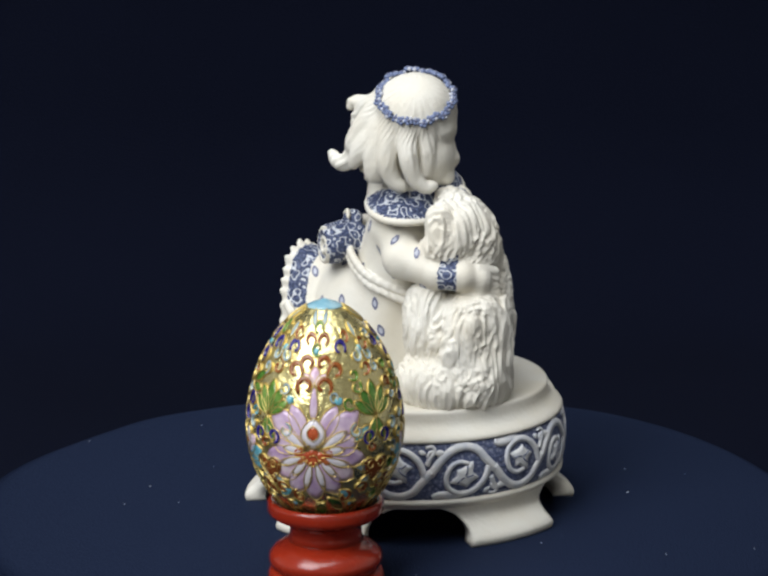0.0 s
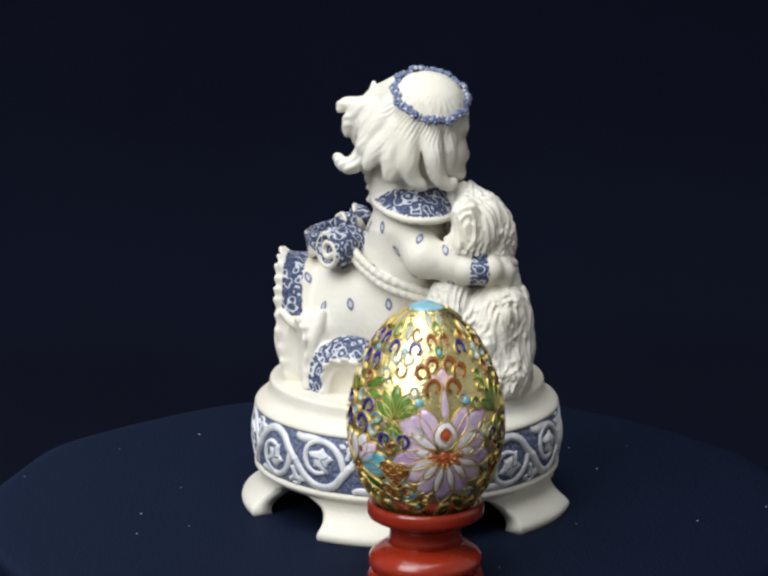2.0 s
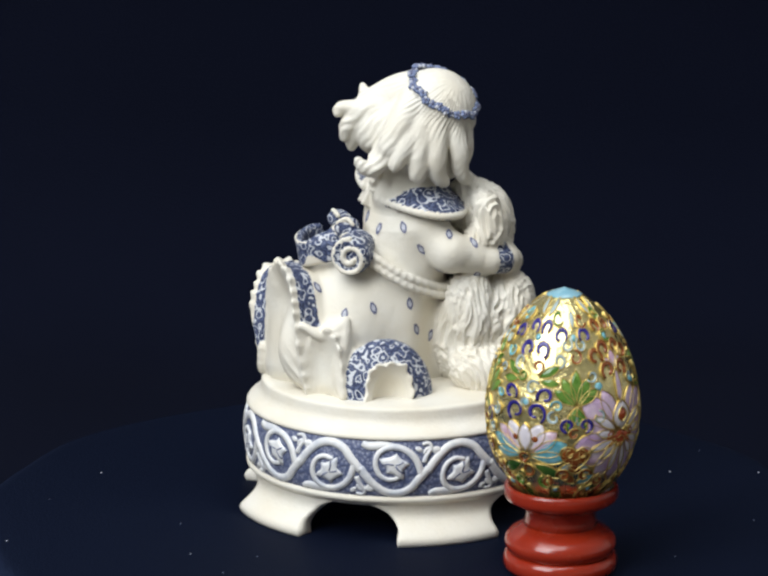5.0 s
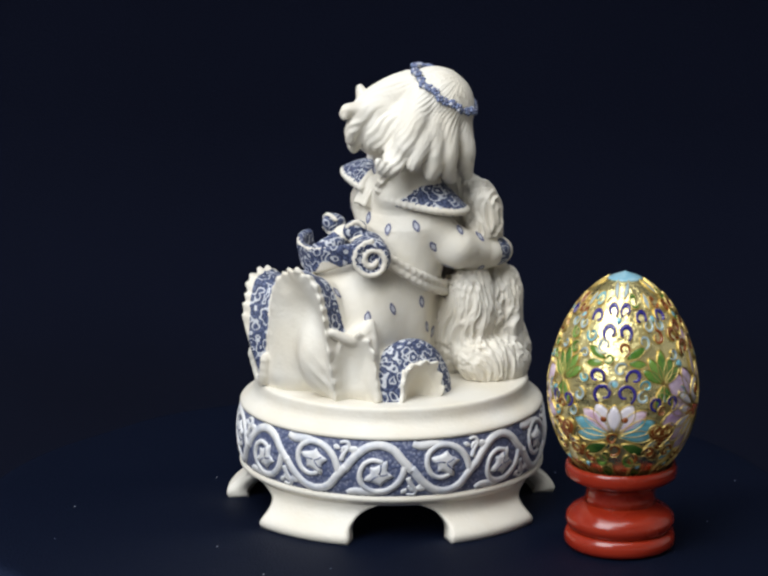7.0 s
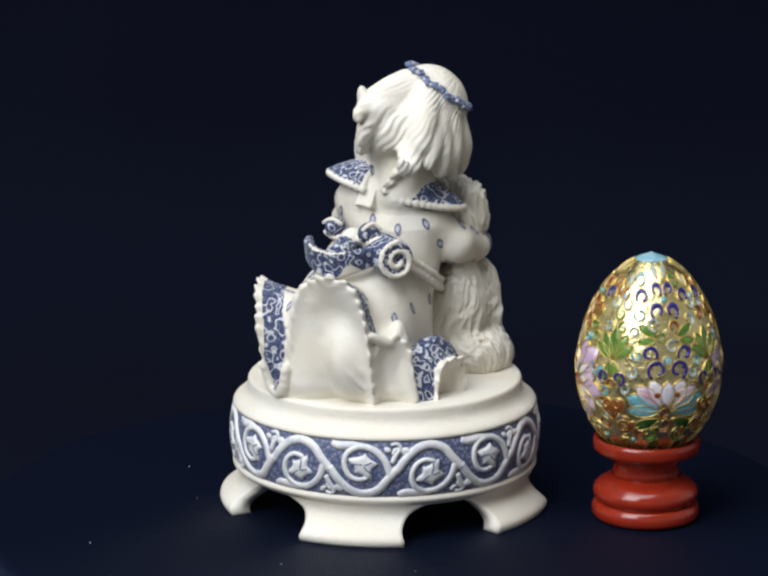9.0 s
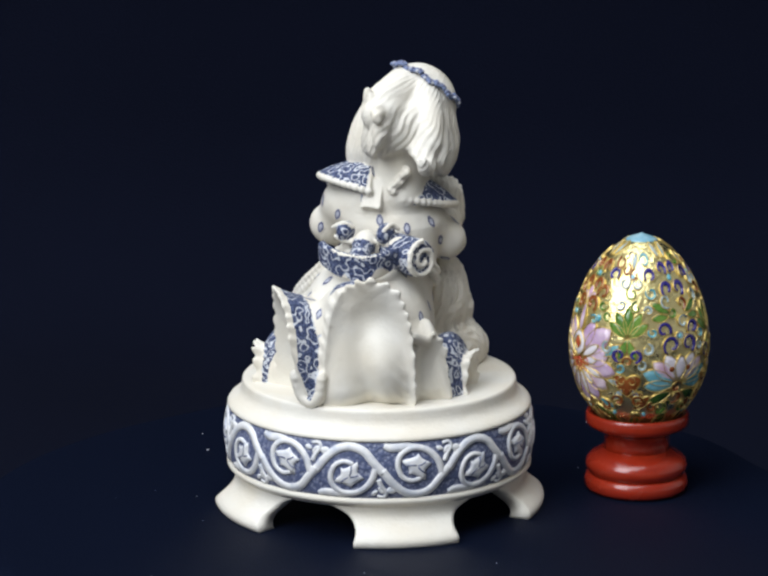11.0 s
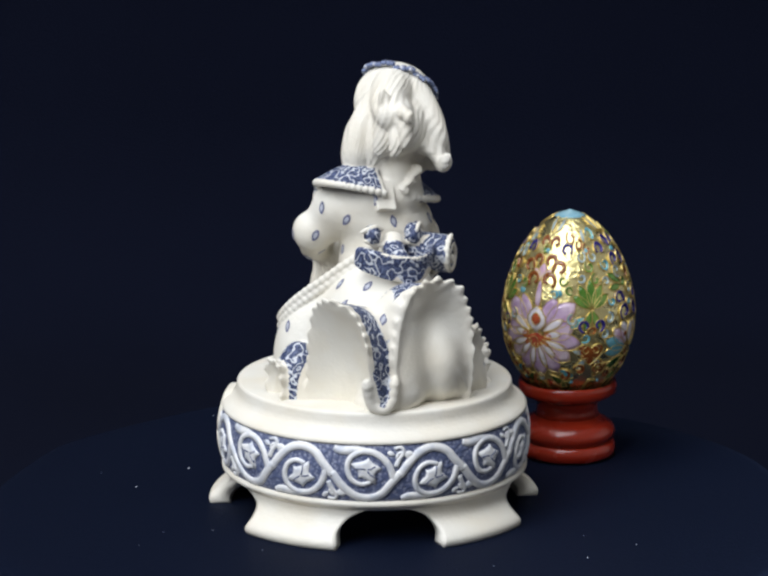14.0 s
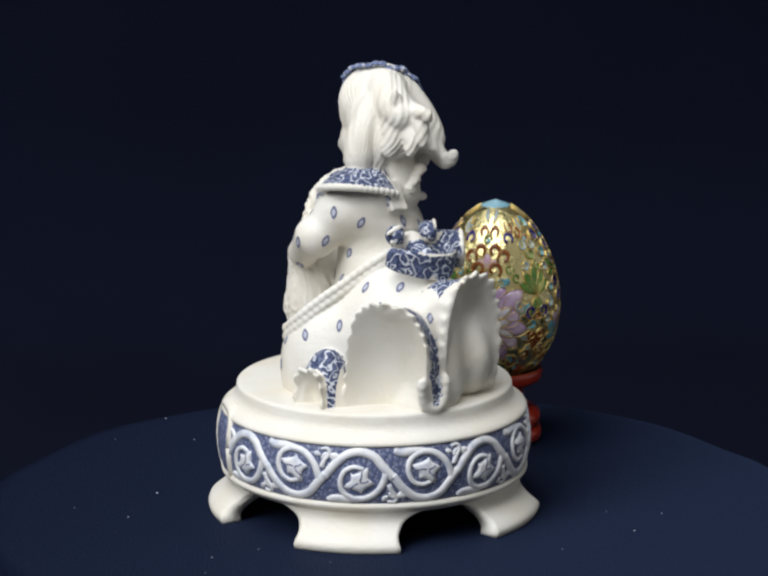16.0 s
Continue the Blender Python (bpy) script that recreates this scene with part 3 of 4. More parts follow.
    c.cord([(27, -28, 44), (22, -31.5, 44), (14, -32, 44), (8, -27.5, 45)], 5.5, 4.5, 4, FUR)
    c.ball((23, -26.5, 43), (11.0, 8.5, 6.0), (0, 0, 20), 5, FUR)
    c.ball((23, -25.5, 50), (12.0, 10.0, 9), (0, 0, 20), 4, FUR)
    c.ball((29, -21, 44), (7, 8, 6), (0, 0, 20), 4, FUR)
    for x, y, z, dx, dy, ln in ((33, -24, 66, 1.0, -1.0, 8), (30, -30, 60, 1.0, -1.4, 9), (24, -33, 58, 0.4, -1.2, 9), (18, -33, 55, -0.6, -0.8, 9), (14, -29, 60, -1.0, -0.8, 10), (33, -27, 52, 0.8, -0.6, 8), (27, -32, 49, 0.5, -0.8, 7), (20, -33, 47, -0.4, -0.8, 6), (35, -18, 60, 0.6, 0.2, 10)):
        c.cord([(x - dx, y - dy, z + ln * 0.5), (x + 0.4 * dx, y + 0.4 * dy, z), (x + dx * 0.3, y + dy * 0.3, z - ln * 0.5)], 2.4, 1.3, 1.2, FUR)
    # neck, face, hair
    c.limb((3, -5, 95), (5, -8, 110), 7.5, 7, 2, SKIN)
    c.ball((10.4, -11.7, 114.5), (9.2, 9.8, 10.5), (0, 0, 0), 2, SKIN)
    c.ball((19.0, -12.5, 113), (1.5, 1.5, 1.8), (0, 0, 0), 2, SKIN)
    c.ball((16.4, -13.3, 107.5), (2.6, 3, 2.4), (0, 0, 0), 2, SKIN)
    c.ball((7, -11.2, 126.8), 12.7, k=2, kind=HAIR)
    c.ball((0.8, -6.0, 119), (11.0, 11.5, 12.5), (0, 0, 45), 3, HAIR)
    c.ball((15.0, -12.8, 122.5), (4.2, 7.5, 3.8), (0, 20, 0), 2, HAIR)
    c.ball((-4.0, 3.8, 120), (7.0, 6.0, 8.5), (0, 0, 30), 4, HAIR)
    # locks of hair
    for pts, ra, rb in (
            ([(5.5, 1.0, 128), (8.4, 5.4, 119), (9.4, 7.0, 111.0)], 4.6, 4.4),
            ([(0.5, -10, 132), (-6.6, -9.2, 124.5), (-11.6, -7.4, 116.5)], 4.6, 3.4),
            ([(3.5, -5, 132.5), (-0.5, 3.0, 129.0), (-4.6, 7.6, 125.5)], 6.0, 4.6),
            ([(-3, -13.6, 118), (-5.6, -15.0, 111.5), (-6.6, -14.2, 107.5)], 3.2, 1.6),
            ([(4.1, -20, 122.9), (4.6, -22.4, 114.5), (6.4, -21.8, 108.6), (9.6, -21.2, 105.6), (12.6, -20.4, 106.0)], 2.8, 0.9),
            ([(9.7, -19.6, 122.9), (10.6, -20.5, 116.4), (10.5, -19.6, 109.8)], 2.3, 1.2),
            ([(-0.5, -17, 122.9), (-1.9, -18.4, 113.6), (-0.2, -17.8, 107.6), (3.0, -18.2, 104.8)], 3.6, 1.2),
            ([(-3.3, -13.5, 122.9), (-6.0, -14.4, 113.6), (-4.3, -14.2, 107.3)], 4.0, 1.6),
            ([(-2.6, -11, 123.8), (-9.2, -11.4, 116.3), (-12.2, -10.2, 110.8)], 4.0, 1.5),
            # the flick that turns out and up
            ([(-2.4, -8, 123.8), (-9.4, -6.4, 116.8), (-14.4, -4.4, 110.4), (-17.6, -2.4, 110.8), (-19.4, -1.1, 113.4)], 3.9, 0.6),
            ([(-3.4, -6.6, 120), (-10.6, -3.0, 113.6), (-14.6, -2.4, 109.6)], 3.6, 1.4),
            # the curl that stands off behind, hollow below
            ([(-0.5, -1.0, 127.0), (-6.8, 5.8, 126.4), (-10.8, 9.2, 122.6), (-11.6, 10.6, 117.4)], 4.0, 0.9),
            ([(-2.5, -0.5, 124.5), (-6.8, 6.6, 122), (-8.0, 9.6, 118), (-7.6, 10.6, 114.4)], 3.8, 0.9),
            ([(-5.0, 5.0, 127.6), (-9.6, 9.2, 127.4), (-12.6, 11.4, 127.2), (-13.6, 11.4, 125.4)], 2.0, 0.6),
            # the small upright tip
            ([(3.2, -0.7, 131.0), (-0.6, 4.4, 128.6), (-2.6, 8.8, 129.4), (-2.7, 10.0, 133.4)], 2.4, 0.7),
            ([(1.4, 2.2, 127), (-1.8, 7.4, 120.6), (-0.6, 8.4, 114.6)], 3.6, 2.0),
            ([(3.2, 0.4, 126.6), (3.0, 4.6, 117.3), (5, 4.2, 108)], 4.4, 2.6),
            ([(8.8, -0.4, 126.6), (10.2, 1.0, 117.3), (10.6, -0.4, 108)], 3.8, 2.5),
            ([(11.5, -3.2, 124.7), (12.9, -3.2, 116.4), (12.9, -4.2, 108.9)], 2.7, 1.5)):
        c.cord(pts, ra, rb, 1.5, HAIR)
    c.hollow((-8.5, 1.5, 108.5), (7.0, 6.5, 5.0), (0, 0, 0), 3.0)
    c.limb((-0.5, -2.0, 100), (0.5, -2.0, 112), 7.8, 7.0, 2, SKIN)
    # a short plait that hangs on the nape
    for i in range(5):
        c.ball((-6.0 - 0.7 * i, 3.0 - 0.9 * i, 102.2 + 1.5 * i), (2.0, 1.6, 1.3), (0, 30 if i % 2 else -30, 0), 0.5, HAIR)
    # the collar's front flap under the chin
    c.ball((19.5, -11.5, 100.0), (4.4, 4.0, 4.2), (0, 0, 0), 1, TRIM)
    c.cord([(24.0, -12, 98.5), (23.4, -12, 101.6), (21.2, -12, 104.0)], 0.8, 0.8, 0.5, PLAIN)
    # bow: two small loops, a broad draped ribbon below them and a rolled end
    c.ball((-8.6, 13.0, 87.6), (3.4, 3.6, 3.0), (0, 0, 40), 1, PLAIN)
    for x, y, g in ((-4.4, 18.2, 1), (-12.8, 8.4, -1)):
        c.ball((x, y, 90.0), (2.6, 4.0, 3.2), (12 * g, 0, 40), 0.6, TRIM)
        c.cord([(-9.2, 13.6, 88.6), (x - 1.8, y + 0.4, 87.0), (x - 1.6 + 1.8 * g, y + 3.4 * g, 88.6)], 0.75, 0.65, 0.4, PLAIN)
        c.cord([(x - 2.6, y - 1.6 * g, 91.6), (x - 1.6, y + 1.4 * g, 93.0), (x + 1.4 * g, y + 3.8 * g, 91.2)], 0.6, 0.6, 0.4, PLAIN)
    drape = spline([(-4.6, 26.2, 84.6), (-9.0, 26.8, 83.8), (-16.0, 24.6, 82.2), (-21.0, 19.4, 81.6), (-21.4, 13.6, 82.4), (-19.0, 8.6, 83.4), (-17.4, 5.0, 84.0)], 6)
    for i, p in enumerate(drape):
        u = i / (len(drape) - 1)
        half = 1.8 + 1.1 * math.sin(math.pi * min(1, u * 1.2))
        lean = Vector((-0.18, 0.10, 1)) * half
        c.limb(p - lean, p + lean, 1.2, 1.2, 0.8, TRIM)
    for g in (-1, 1):
        edge = []
        for i in range(0 if g < 0 else 9, len(drape), 3):
            u = i / (len(drape) - 1)
            half = 2.4 + 1.1 * math.sin(math.pi * min(1, u * 1.2))
            edge.append(drape[i] + Vector((-0.18 * g, 0.10 * g, g)) * half + Vector((-0.5, 0.35, 0)))
        c.cord(edge, 0.5, 0.5, 0.4, PLAIN)
    c.limb((-9.5, 14.5, 85.5), (-15.5, 19.0, 83.0), 3.2, 3.0, 2, TRIM)
    # the rolled end, its spiral towards one side
    c.limb((-12.5, 4.5, 84.4), (-19.0, 1.0, 82.9), 5.4, 6.0, 0.8, TRIM)
    c.hollow((-25.2, -1.3, 82.4), (4.4, 7.0, 7.0), (0, 0, 20), 0.6)
    curl = []
    for i in range(30):
        r = 6.2 * (1 - i / 36)
        a = i * 0.36 + 1.6
        curl.append(Vector((-21.6, -0.2, 82.5)) + Vector((0.30, -0.95, 0)) * (r * math.cos(a)) + Vector((0, 0, 1)) * (r * math.sin(a)))
    for p, q in zip(curl, curl[1:]):
        c.limb(p, q, 0.75, 0.75, 0.4, PLAIN)
    for dz in (0, -2.6):
        c.cord([(-14.4, 2, 85 + dz), (-12.6, -5.6, 80.5 + dz), (-7.4, -11.6, 75.5 + dz), (2.2, -14.8, 71.6 + dz), (10, -16.5, 70 + dz)], 1.0, 1.0, 0.5, PLAIN, 8, 0.22)
        c.cord([(-5, 17.0, 86 + dz), (3, 19.6, 81 + dz), (11, 21.6, 75 + dz), (18.5, 23.0, 69.5 + dz), (25, 23.0, 64 + dz), (30.5, 19.0, 59 + dz)], 1.05, 1.0, 0.5, PLAIN, 8, 0.3)
    # collar: a tilted dish in two flaps with a beaded edge and a tab behind
    def collar(X, Y, Z):
        a = radians(72)
        p = (X - 7.0) * math.cos(a) + (Y + 1.5) * math.sin(a)
        q = -(X - 7.0) * math.sin(a) + (Y + 1.5) * math.cos(a)
        rr = np.sqrt((p / 21.8) ** 2 + (q / 14.0) ** 2)
        zz = 107.2 - 8.8 * rr ** 2 + 0.16 * p + 0.13 * np.maximum(p, 0) + 0.08 * q
        gap = np.where((X + 4.7) * 0.82 - (Y - 4.3) * 0.57 > 7, -30, 5.0 - np.abs((X + 4.7) * 0.57 + (Y - 4.3) * 0.82))
        return np.maximum(np.maximum(np.abs(Z - zz) - 1.2, (rr - 1) * 14), gap)
    c.put((-16, -26, 92), (30, 24, 111), collar, 1.0, TRIM)
    for i in range(62):
        b = 2 * math.pi * i / 62
        a = radians(72)
        p, q = 21.8 * math.cos(b), 14 * math.sin(b)
        x, y = 7.0 + p * math.cos(a) - q * math.sin(a), -1.5 + p * math.sin(a) + q * math.cos(a)
        if x > 0 or abs((x + 4.7) * 0.57 + (y - 4.3) * 0.82) > 4.6:
            c.ball((x, y, 98.4 + 0.16 * p + 0.13 * max(p, 0) + 0.08 * q), 1.12, k=0.6, kind=PLAIN)
    c.ball((13.0, 9.0, 96.0), (9.8, 8.8, 7.0), (0, 0, 0), 4, DRESS)
    c.ball((6.0, 4.0, 98.0), (9.5, 9.5, 7.5), (0, 0, 0), 3, DRESS)
    def tab(X, Y, Z):
        x, y, z = X + 1.6, Y - 7.6, Z - 100.2
        down = -0.35 * x + 0.37 * y - 0.86 * z
        over = 0.6 * x + 0.8 * y
        out = -0.72 * x + 0.54 * y + 0.5 * z
        return np.maximum(np.maximum(np.abs(down) - 4.8, np.abs(over) - 3.0), np.abs(out) - 1.6) * 0.9
    c.put((-10, 0, 93), (7, 16, 108), tab, 0.5, PLAIN)
    for g in (-1, 1):
        c.limb((-0.9 + 1.6 * g, 6.6 + 2.1 * g, 104), (-4.0 + 1.6 * g, 9.8 + 2.1 * g, 96.6), 0.5, 0.5, 0.4, PLAIN)
    v, q, kinds = c.surface()
    nrm = np.zeros_like(v)
    fn = np.cross(v[q[:, 2]] - v[q[:, 0]], v[q[:, 3]] - v[q[:, 1]])
    for i in range(4):
        np.add.at(nrm, q[:, i], fn)
    nrm /= np.linalg.norm(nrm, axis=1)[:, None] + 1e-9
    # strands in the hair, tufts in the fur
    push = np.zeros(len(v))
    axis = np.array([0.0, -0.64, 0.77])
    e1 = np.array([1.0, 0, 0])
    e2 = np.cross(axis, e1)
    rel = v - np.array([7.0, -14.6, 130])
    ang = np.arctan2(rel @ e2, rel @ e1)
    wave = lattice_noise(v * 0.11 + 7, 3)
    strand = np.sin(23 * ang + 2.4 * wave) * 0.5 * wave + (0.25 + 0.5 * lattice_noise(v * 0.13 + 3, 6)) * np.sin(61 * ang + 6 * lattice_noise(v * 0.16, 5))
    near = np.clip(np.linalg.norm(np.cross(rel, axis), axis=1) / 8, 0, 1)
    push += (kinds == HAIR) * strand * near * 0.38
    w1 = v + 6.5 * np.stack([lattice_noise(v * 0.075, 11), lattice_noise(v * 0.075, 12), lattice_noise(v * 0.075, 13)], 1)
    tuft = 1 - 2 * np.abs(lattice_noise(w1 * np.array([0.52, 0.52, 0.075]), 21))
    fine = 1 - 2 * np.abs(lattice_noise(w1 * np.array([1.0, 1.0, 0.13]), 22))
    push += (kinds == FUR) * (0.62 * tuft + 0.42 * fine + 1.1 * lattice_noise(v * np.array([0.14, 0.14, 0.10]), 23))
    push += 0.10 * lattice_noise(v * 0.3, 31)
    v = v + nrm * push[:, None]
    # blue bands on bow, collar, cuffs and the outer side of the hem folds
    trim = (kinds == TRIM).astype(float)
    for valley, (x, y, facing, w, h, dep, lean) in zip((-1, 1), FOLDS[:2]):
        u, s = fold_frame(x, y, facing, lean, v[:, 0], v[:, 1], v[:, 2])
        lev = fold_level(u, s, v[:, 2], w, h, dep, 0.55)
        on = (kinds == TRIM) & (v[:, 2] < FLOOR + h + 2) & (u > -dep - 1) & (u < 3) & (np.abs(s) < w + 2) & (lev < 1.15)
        outer = (lev > 0.95) & (u > np.where((s * valley > 3) & (v[:, 2] < FLOOR + 22), -17.0 if valley < 0 else -12.5, -9.5)) & (u < -2.9)
        if valley < 0:
            outer &= (s < 0) | (v[:, 2] > FLOOR + 17)
        trim[on & ~outer] = 0
    trim[(v[:, 0] < -20) & (v[:, 1] > -4.5) & (v[:, 1] < 9.5) & (v[:, 2] < 61)] = 0
    # the puffs are plain inside, and the collar parts behind the tab
    for x, y, facing, w, h, ow, oh in PUFFS:
        a = radians(facing)
        inside = Clay.ball_field((x + 11.5 * math.cos(a), y + 11.5 * math.sin(a), FLOOR), (8.8, ow - 0.2, oh - 0.2), (0, 0, facing))
        trim[inside(v[:, 0], v[:, 1], v[:, 2]) < 0] = 0
    along, across = (v[:, 0] + 4.3) * -0.82 + (v[:, 1] - 6.1) * 0.57, (v[:, 0] + 4.3) * 0.57 + (v[:, 1] - 6.1) * 0.82
    trim[(np.abs(across) < 4.4) & (along > -6) & (along < 9) & (v[:, 2] > 95) & (v[:, 2] < 108)] = 0
    return v, q, kinds, trim, nrm


def statue():
    v, q, kinds, trim, nrm = sculpt()
    base = np.array([6.1, 1.0, 40.0])
    bm = bmesh.new()
    # blue leaf spots on the dress
    rnd = np.random.RandomState(8)
    plain = (kinds == DRESS) | ((kinds == TRIM) & (trim < 0.5))
    for x, y, facing, w, h, dep, lean in FOLDS:
        u, s = fold_frame(x, y, facing, lean, v[:, 0], v[:, 1], v[:, 2])
        lev = fold_level(u, s, v[:, 2], w, h, dep)
        plain &= ~((u > -dep * 0.75) & (lev < 0.92)) & ~((u > -11) & (lev < 1.2))
    for x, y, facing, w, h, ow, oh in PUFFS:
        plain &= (v[:, 0] - x) ** 2 + (v[:, 1] - y) ** 2 + (v[:, 2] - FLOOR) ** 2 > (h + 4) ** 2
    cand = np.flatnonzero(plain & (v[:, 2] > 47))
    rnd.shuffle(cand)
    chosen = []
    for i in cand:
        p = v[i]
        if all((p - w) @ (p - w) > 72 for w, _ in chosen):
            chosen.append((p, nrm[i]))
        if len(chosen) > 150:
            break
    for p, n in chosen:
        t = Vector(n).cross(Vector((rnd.uniform(-0.5, 0.5), rnd.uniform(-0.5, 0.5), 1))).normalized()
        b = Vector(n).cross(t).normalized()
        for size, lift, mat in ((1.22, 0.12, 1), (0.74, 0.2, 2)):
            ring = []
            for j in range(10):
                a = 2 * math.pi * j / 10
                x, y = math.cos(a) * 0.95 * size, math.sin(a) * (1.7 if abs(math.sin(a)) > 0.9 else 1.3) * size
                ring.append(bm.verts.new((Vector(p - base) + t * x + b * y + Vector(n) * (lift * 0.6)) * MM))
            top = bm.verts.new((Vector(p - base) + Vector(n) * (lift + 0.1)) * MM)
            for j in range(10):
                bm.faces.new((ring[j], ring[(j + 1) % 10], top)).material_index = mat
    # the wreath of small blue flowers
    centre, ax = Vector((6.9, -14.6, 132.6)), Vector((0, -0.59, 0.807))
    e1 = Vector((1, 0, 0))
    e2 = ax.cross(e1)
    for i in range(32):
        a = 2 * math.pi * i / 32
        out = e1 * math.cos(a) + e2 * math.sin(a)
        pos = centre + out * (11.2 + 0.4 * math.sin(i * 2.3)) + ax * (0.5 * math.sin(i * 1.7))
        n = (out * 0.6 + ax * 0.8).normalized()
        t = n.cross(Vector((0.3, 0.5, 0.8))).normalized()
        b = n.cross(t)
        for j in range(5):
            w = 2 * math.pi * j / 5 + i
            pp = pos + (t * math.cos(w) + b * math.sin(w)) * 0.85 + n * 0.45
            m = Matrix.Translation((pp - Vector(base)) * MM) @ Matrix.Diagonal((0.75 * MM, 0.75 * MM, 0.75 * MM, 1))
            made = bmesh.ops.create_icosphere(bm, subdivisions=1, radius=1, matrix=m)
            for f in {f for u in made["verts"] for f in u.link_faces}:
                f.material_index = 3 if j % 5 else 2
        m = Matrix.Translation((pos + n * 1.0 - Vector(base)) * MM) @ Matrix.Diagonal((0.5 * MM, 0.5 * MM, 0.5 * MM, 1))
        made = bmesh.ops.create_icosphere(bm, subdivisions=1, radius=1, matrix=m)
        for f in {f for u in made["verts"] for f in u.link_faces}:
            f.material_index = 1
    bm.verts.index_update()
    ev = np.array([x.co[:] for x in bm.verts])
    ef = [tuple(x.index + len(v) for x in f.verts) for f in bm.faces]
    em = [f.material_index for f in bm.faces]
    bm.free()
    me = bpy.data.meshes.new("statue")
    me.from_pydata(np.concatenate([(v - base) * MM, ev]).tolist(), [], q.tolist() + ef)
    for m in (RESIN, SPOT_DARK, SPOT_LIGHT, FLOWER_BLUE):
        me.materials.append(m)
    me.polygons.foreach_set("material_index", np.array([0] * len(q) + em, np.int32))
    at = me.attributes.new("trim", "FLOAT", "POINT")
    at.data.foreach_set("value", np.concatenate([trim, np.zeros(len(ev))]).astype(np.float32))
    me.shade_smooth()
    me.update()
    ob = new("statue", me)
    ob.location = (6.1 * MM, 1.0 * MM, 41.3 * MM)
    return tagged(ob, "cream resin statuette with blue trim hugging a shaggy dog", "statue")


STATUE = statue()


# ---- the egg and its stand ----
EGG_H, EGG_R = 65.4, 22.3


def egg_radius(z):
    u = max(-1.0, min(1.0, (z - 29.0) / (29.0 if z < 29 else 36.0)))
    e = 2.0 if z < 29 else 1.88
    return EGG_R * max(0.0, 1 - abs(u) ** e) ** (0.5 if z < 29 else 0.59)


def on_egg(phi0, z0=0.0):
    def surf(a, b, lift):
        z = max(0.4, min(EGG_H - 0.4, z0 + b))
        r = egg_radius(z)
        dr = (egg_radius(min(EGG_H - 0.2, z + 0.4)) - egg_radius(max(0.2, z - 0.4))) / 0.8
        k = 1 / math.sqrt(1 + dr * dr)
        ang = radians(phi0) + a / max(10.0, r * 0.6 + 9.0)
        rr, zz = r + lift * k, z - lift * dr * k
        return (rr * MM * math.cos(ang), rr * MM * math.sin(ang), zz * MM)
    return surf


def curl_line(x, y, r, start, turns, side=1, hook=0.0):
    pts = []
    n = max(8, int(16 * turns))
    for i in range(n + 1):
        u = i / n
        a = radians(start) + side * 2 * math.pi * turns * u
        k = r * (1 - 0.62 * u)
        pts.append(Vector((x + k * math.cos(a), y + k * math.sin(a))))
    return pts


